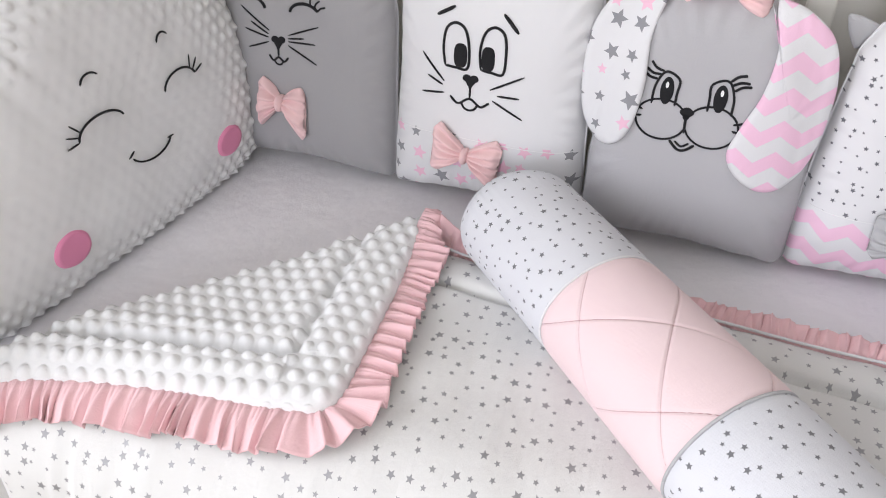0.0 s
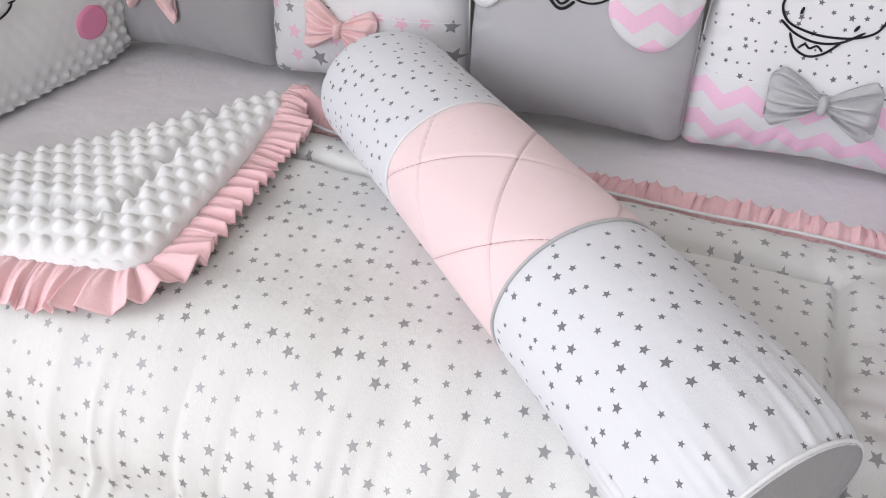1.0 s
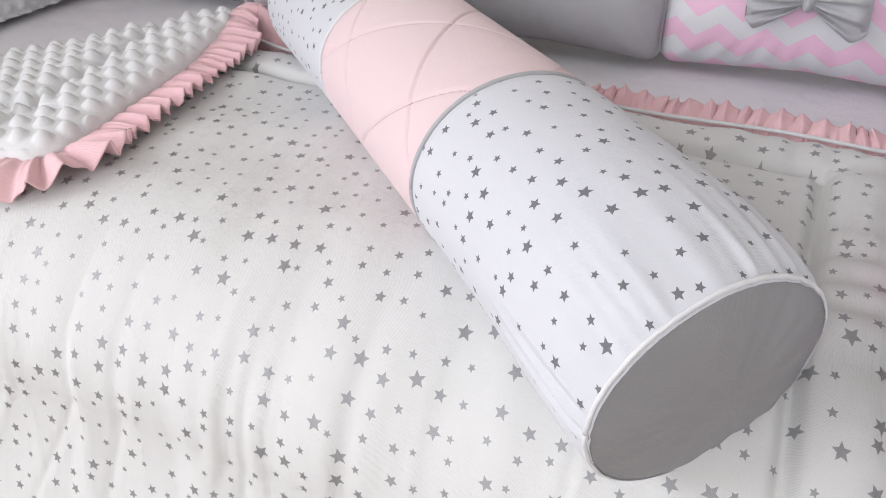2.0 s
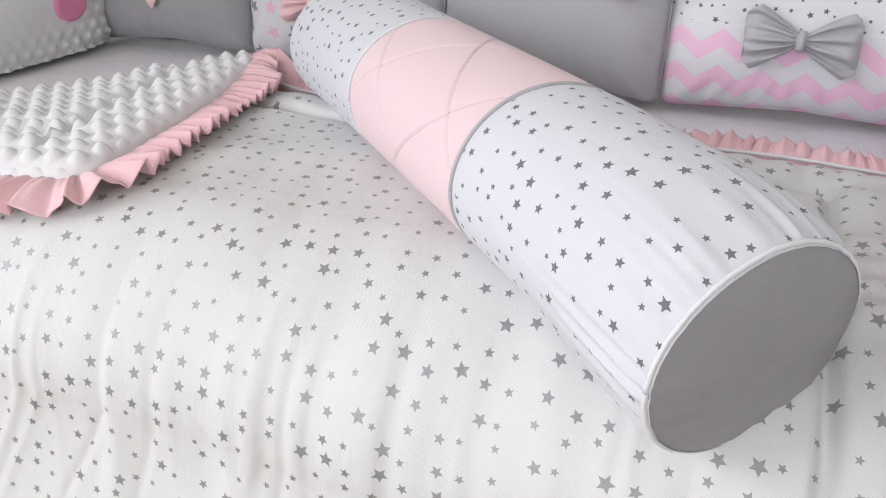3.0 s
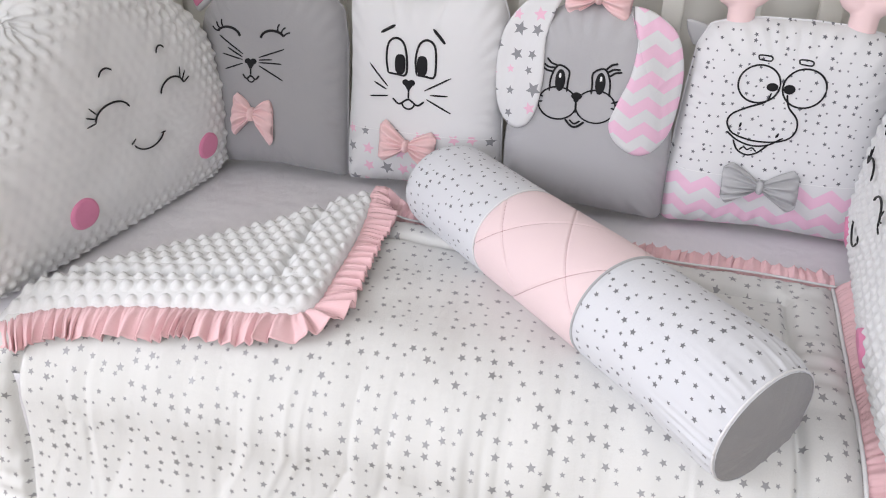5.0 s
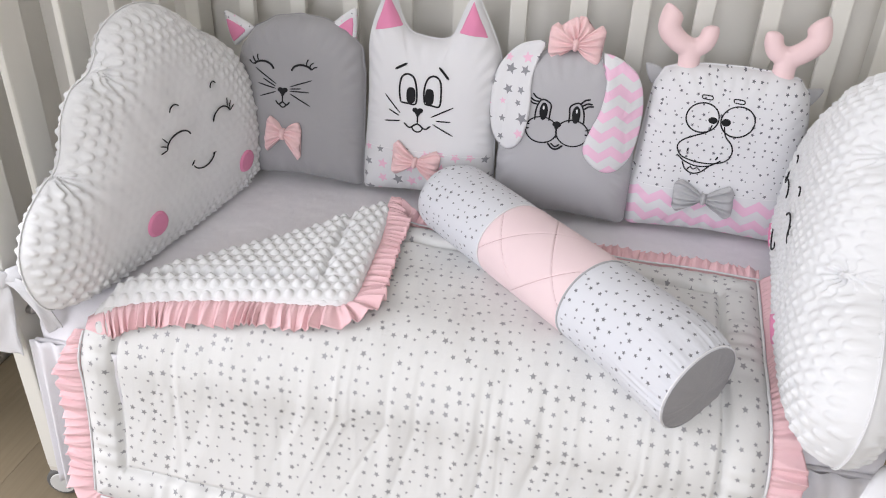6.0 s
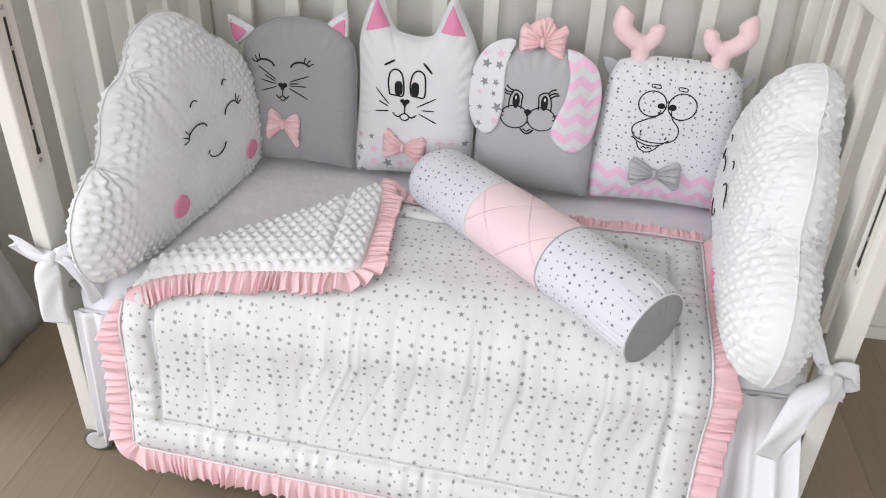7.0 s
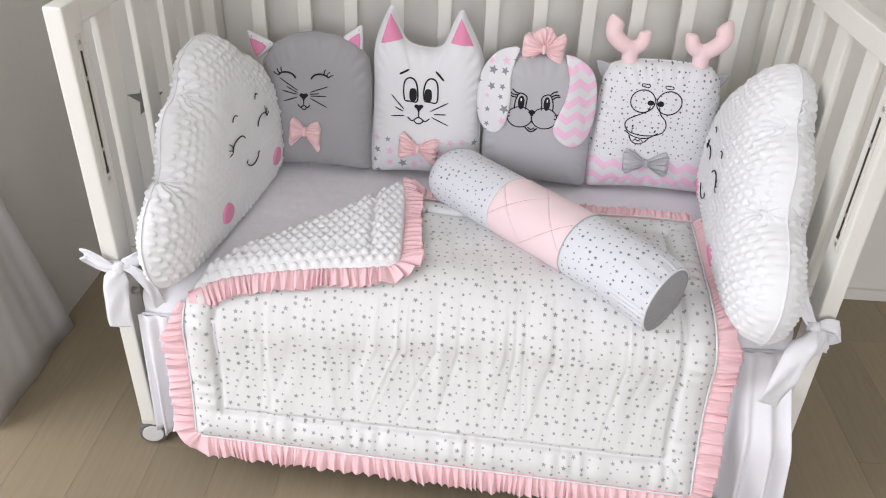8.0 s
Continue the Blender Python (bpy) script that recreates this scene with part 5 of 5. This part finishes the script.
def cloud(m, flip, label, seed, thick, deep, stretch, plush, face_u, face_v, cheeks):
    """A plush cloud cushion; local u runs from the open front to the back, v up, w into the bed."""
    t = empty("cloud_cushion", m, label, "cushion", "cloud cushions at the crib ends")
    pts = [((x + stretch * max(0.0, (0.16 - x) / 0.2)) * flip, y) for x, y in CLOUD]
    c = Stuffed(pts, (0.275 * flip, 0.150), thick, deep, 2.1, 0.55, 820, seed, 0.002)
    bump = dots(0.0190, 0.0074, 0.0060)

    def relief(u, v, s):
        # the dots are lower towards the middle of the face
        dot_share = plush + (1 - plush) * min(1.0, max(0.0, (s - 0.60) / 0.28)) ** 1.2
        pull = 0.0
        for a, b in ((0.076, 0.200), (0.200, 0.320), (0.455, 0.322)):
            du, dv = u - a * flip, v - b
            pull = pull + 0.0042 * np.sin(13 * np.arctan2(dv, du) + 2 * seed) * np.exp(-np.hypot(du, dv) / 0.045) * min(1.0, (1 - s) / 0.03)
        return pull + bump(u + 0.002 * np.sin(40 * v), v + 0.002 * np.sin(33 * u)) * dot_share * (0.0 if s > 0.994 else 1.0)

    v, f, u = c.build(150, relief)
    # its weight flattens it on the mattress
    v = [(x, max(y, 0.0015 + 0.06 * min(0.0, y)), z) for x, y, z in v]
    # and it is pressed flat where it leans on the slats of the crib end
    inside = XL + 0.004 if flip > 0 else XR - 0.004
    away = m.inverted()
    for i, q in enumerate(v):
        p = m @ Vector(q)
        turn = (p.y - 0.3) * math.sin(radians(1.6))
        if (p.x - inside - turn) * flip < 0:
            p.x = inside + turn
            v[i] = tuple(away @ p)
    put("body", mesh_of("body", v, f, m_minky, u), t)
    rim = np.vstack([c.o, c.o[:1]])
    rim[:, 1] = np.maximum(rim[:, 1], 0.002)
    v, f, u = tube(np.column_stack([rim, np.zeros(len(rim))]), 0.0013, 6)
    put("edge_seam", mesh_of("edge_seam", v, f, m_minky, u), t)
    Q = lambda *q: [((x + face_u) * flip, y + face_v) for x, y in q]
    L = 0.0040 if plush < 0.2 else 0.0060
    for cx, cy, sgn, rv in ((0.287, 0.176, -1, 0.020), (0.412, 0.178, 1, 0.020)):
        q = arc(cx, cy, 0.034 if sgn < 0 else 0.027, rv, 175, 15, 12)
        ends = q[:3] if sgn < 0 else q[-3:][::-1]
        out = [c.stroke(Q(*q), 0.0009, 50, L)]
        for k in range(3):
            a = radians(lerp(185, 130, k / 2) if sgn < 0 else lerp(20, 75, k / 2))
            p = ends[k]
            out.append(c.stroke(Q(p, (p[0] + 0.0165 * math.cos(a), p[1] + 0.0165 * math.sin(a))), 0.0007, 8, L))
        thread("eye", out, t)
    for cx, cy, r in ((0.292, 0.238, 0.014), (0.404, 0.243, 0.011)):
        thread("eyebrow", [c.stroke(Q(*arc(cx, cy - 0.008, r, 0.012, 165, 35, 7)), 0.0008, 20, L)], t)
    thread("mouth", [c.stroke(Q(*arc(0.346, 0.132, 0.034, 0.021, 200, 335, 12)), 0.0008, 40, L), c.stroke(Q((0.309, 0.127), (0.319, 0.133)), 0.0008, 6, L), c.stroke(Q((0.372, 0.124), (0.382, 0.124)), 0.0008, 6, L)], t)
    for x, y in cheeks:
        v, f, u = c.patch(x * flip, y, 0.026, 0.0225, L)
        put("cheek", mesh_of("cheek", v, f, m_cheek, u), t, "round pink cheek patch")
    return t


def along(x0, y0, x1, y1):
    """The level direction from (x0, y0) to (x1, y1)."""
    return Vector((x1 - x0, y1 - y0, 0)).normalized()


du = along(0.004, 0.0, 0.092, 0.6)
wl = Vector((du.y, -du.x, 0))
left_m = Matrix(((du.x, 0, wl.x, 0.010), (du.y, 0, wl.y, 0.0), (0, 1, 0, 0.0), (0, 0, 0, 1))) @ pose(0, 0, 0, -3, 0, 0)
cloud(left_m, 1, "white plush cloud cushion with sleeping face at the crib end", 21, 0.064, 0.034, 0.036, 0.06, 0.0, 0.0, ((0.205, 0.064), (0.476, 0.066)))
dr = along(1.120, 0.0, 1.196, 0.6)
wr = Vector((-dr.y, dr.x, 0))
right_m = Matrix(((-dr.x, 0, wr.x, 1.130), (-dr.y, 0, wr.y, 0.0), (0, 1, 0, 0.0), (0, 0, 0, 1))) @ pose(0, 0, 0, -5, 0, 0)
cloud(right_m, -1, "white plush cloud cushion with sleeping face at the crib end", 22, 0.086, 0.062, -0.030, 0.62, -0.007, -0.031, ((0.154, 0.044), (0.445, 0.045)))


# ---- ties ----
def ribbon(path, across, width, n=60, curl=0.004, taper=1.0):
    """A cloth strip along a path; across: its width direction at start and end."""
    p = smooth_path(path, n)
    a0, a1 = np.array(across[0], float), np.array(across[1], float)
    m = 7
    verts, uvs = [], []
    s = 0.0
    tan = np.gradient(p, axis=0)
    for i in range(n):
        f = i / (n - 1)
        a = lerp(a0, a1, f)
        a = a - tan[i] * a.dot(tan[i]) / tan[i].dot(tan[i])
        a /= np.linalg.norm(a)
        nor = np.cross(tan[i], a)
        nor /= np.linalg.norm(nor)
        wd = width * lerp(0.45, 1.0, min(1, f * 4)) * lerp(1, taper, f)
        s += np.linalg.norm(p[i] - p[i - 1]) if i else 0
        for j in range(m):
            g = j / (m - 1) - 0.5
            verts.append(p[i] + a * wd * g + nor * (curl * math.cos(g * 5 + 2 * f) + 0.0015 * math.sin(14 * f + 9 * g)))
            uvs.append((g * width, s))
    return verts, grid_faces(n, m), uvs


def tie(at, strips, label):
    t = empty("ribbon_tie", pose(*at), label, "ribbon", "ribbon ties at the crib posts")
    for k, (path, across, width) in enumerate(strips):
        v, f, u = ribbon(path, across, width)
        ob = put("ribbon_tail" if k < 2 else "ribbon_loop", mesh_of("ribbon", v, f, m_ribbon, u), t)
        s = ob.modifiers.new("thickness", "SOLIDIFY")
        s.thickness = 0.0018
    verts, uvs = [], []
    for i in range(11):
        b = -math.pi / 2 + math.pi * i / 10
        for k in range(18):
            a = 2 * math.pi * k / 18
            r = 0.012 * math.cos(b) ** 0.6 * (1 + 0.1 * math.sin(5 * a))
            verts.append((r * math.cos(a), r * 0.9 * math.sin(a), 0.013 * math.sin(b)))
            uvs.append((a * 0.01, b * 0.01))
    faces = grid_faces(11, 18) + [(i * 18 + 17, (i + 1) * 18 + 17, (i + 1) * 18, i * 18) for i in range(10)]
    put("ribbon_knot", mesh_of("ribbon_knot", verts, faces, m_ribbon, uvs), t)
    return t


tie((-0.058, 0.006, 0.050), [
    ([(0, -0.004, 0), (-0.008, -0.010, -0.03), (-0.014, -0.012, -0.08), (-0.016, -0.010, -0.135)], ((1, 0.1, 0.0), (1, -0.1, 0)), 0.046),
    ([(0.002, 0, 0), (0.030, 0.0, -0.010), (0.052, 0.004, -0.05), (0.060, 0.012, -0.092)], ((0.2, 0, 1), (1, 0.4, 0.1)), 0.020),
    ([(0, -0.002, 0), (-0.022, -0.006, 0.012), (-0.052, -0.004, 0.030), (-0.060, 0.0, 0.022), (-0.035, 0.004, 0.002), (0, 0.002, -0.002)], ((0.2, 0.2, 1), (0.2, 0.3, 1)), 0.022),
    ([(0, 0.0, 0.002), (0.016, 0.004, 0.006), (0.034, 0.022, 0.010), (0.042, 0.050, 0.016)], ((0, 0.2, 1), (0, 0.2, 1)), 0.026),
], "white cotton ribbon tied in a bow round the crib post")
tie((1.217, -0.036, 0.036), [
    ([(-0.002, -0.004, 0), (-0.026, -0.034, -0.018), (-0.052, -0.062, -0.068), (-0.074, -0.072, -0.122)], ((0.8, 0, 0.55), (1, 0.1, 0.35)), 0.044),
    ([(0, -0.003, 0), (0.012, -0.010, -0.015), (0.018, -0.012, -0.035), (0.020, -0.010, -0.052)], ((1, 0, 0.2), (1, 0.1, 0.2)), 0.032),
    ([(0, 0, 0.002), (0.018, -0.004, 0.010), (0.040, -0.004, 0.006), (0.046, 0.0, -0.012), (0.030, 0.002, -0.022), (0.002, 0.0, -0.004)], ((0.1, 0.4, 1), (0.1, 0.4, 1)), 0.026),
    ([(0, 0.0, 0.002), (-0.010, 0.008, 0.014), (-0.020, 0.022, 0.036), (-0.026, 0.034, 0.056)], ((0.8, 0.2, 0.4), (1, 0.3, 0.3)), 0.020),
], "white cotton ribbon tied in a bow round the crib post")

# ---- floor planks ----
PLANK_W, PLANK_L = 0.142, 1.20
plank_me = box("plank_model", (0, 0, 0), (PLANK_W - 0.0002, PLANK_L - 0.0002, 0.012), m_plank, None, 0.0004, "", 1)
plank_mesh = plank_me.data
bpy.data.objects.remove(plank_me)
cols = int((X1 - X0) / PLANK_W) + 2
for i in range(cols):
    x = -0.066 - PLANK_W * 14 + PLANK_W * i + PLANK_W / 2
    if x + PLANK_W / 2 < X0 + 0.01 or x - PLANK_W / 2 > X1 - 0.01:
        continue
    shift = (i * 0.37) % 1.0 * PLANK_L
    for k in range(-1, 6):
        y = Y0 + k * PLANK_L + shift
        if y > Y1 + PLANK_L / 2 - 0.02 or y < Y0 - PLANK_L / 2 + 0.02:
            continue
        plank = new("plank", plank_mesh)
        plank.parent = floor
        # planks are cut off at the walls
        x0, x1 = max(x - PLANK_W / 2, X0), min(x + PLANK_W / 2, X1)
        y0, y1 = max(y - PLANK_L / 2, Y0), min(y + PLANK_L / 2, Y1)
        cutting = Matrix.Diagonal(((x1 - x0) / PLANK_W, (y1 - y0) / PLANK_L, 1.0, 1.0))
        plank.matrix_basis = Matrix.Translation(((x0 + x1 - X0 - X1) / 2, (y0 + y1 - Y0 - Y1) / 2, 0.030)) @ cutting
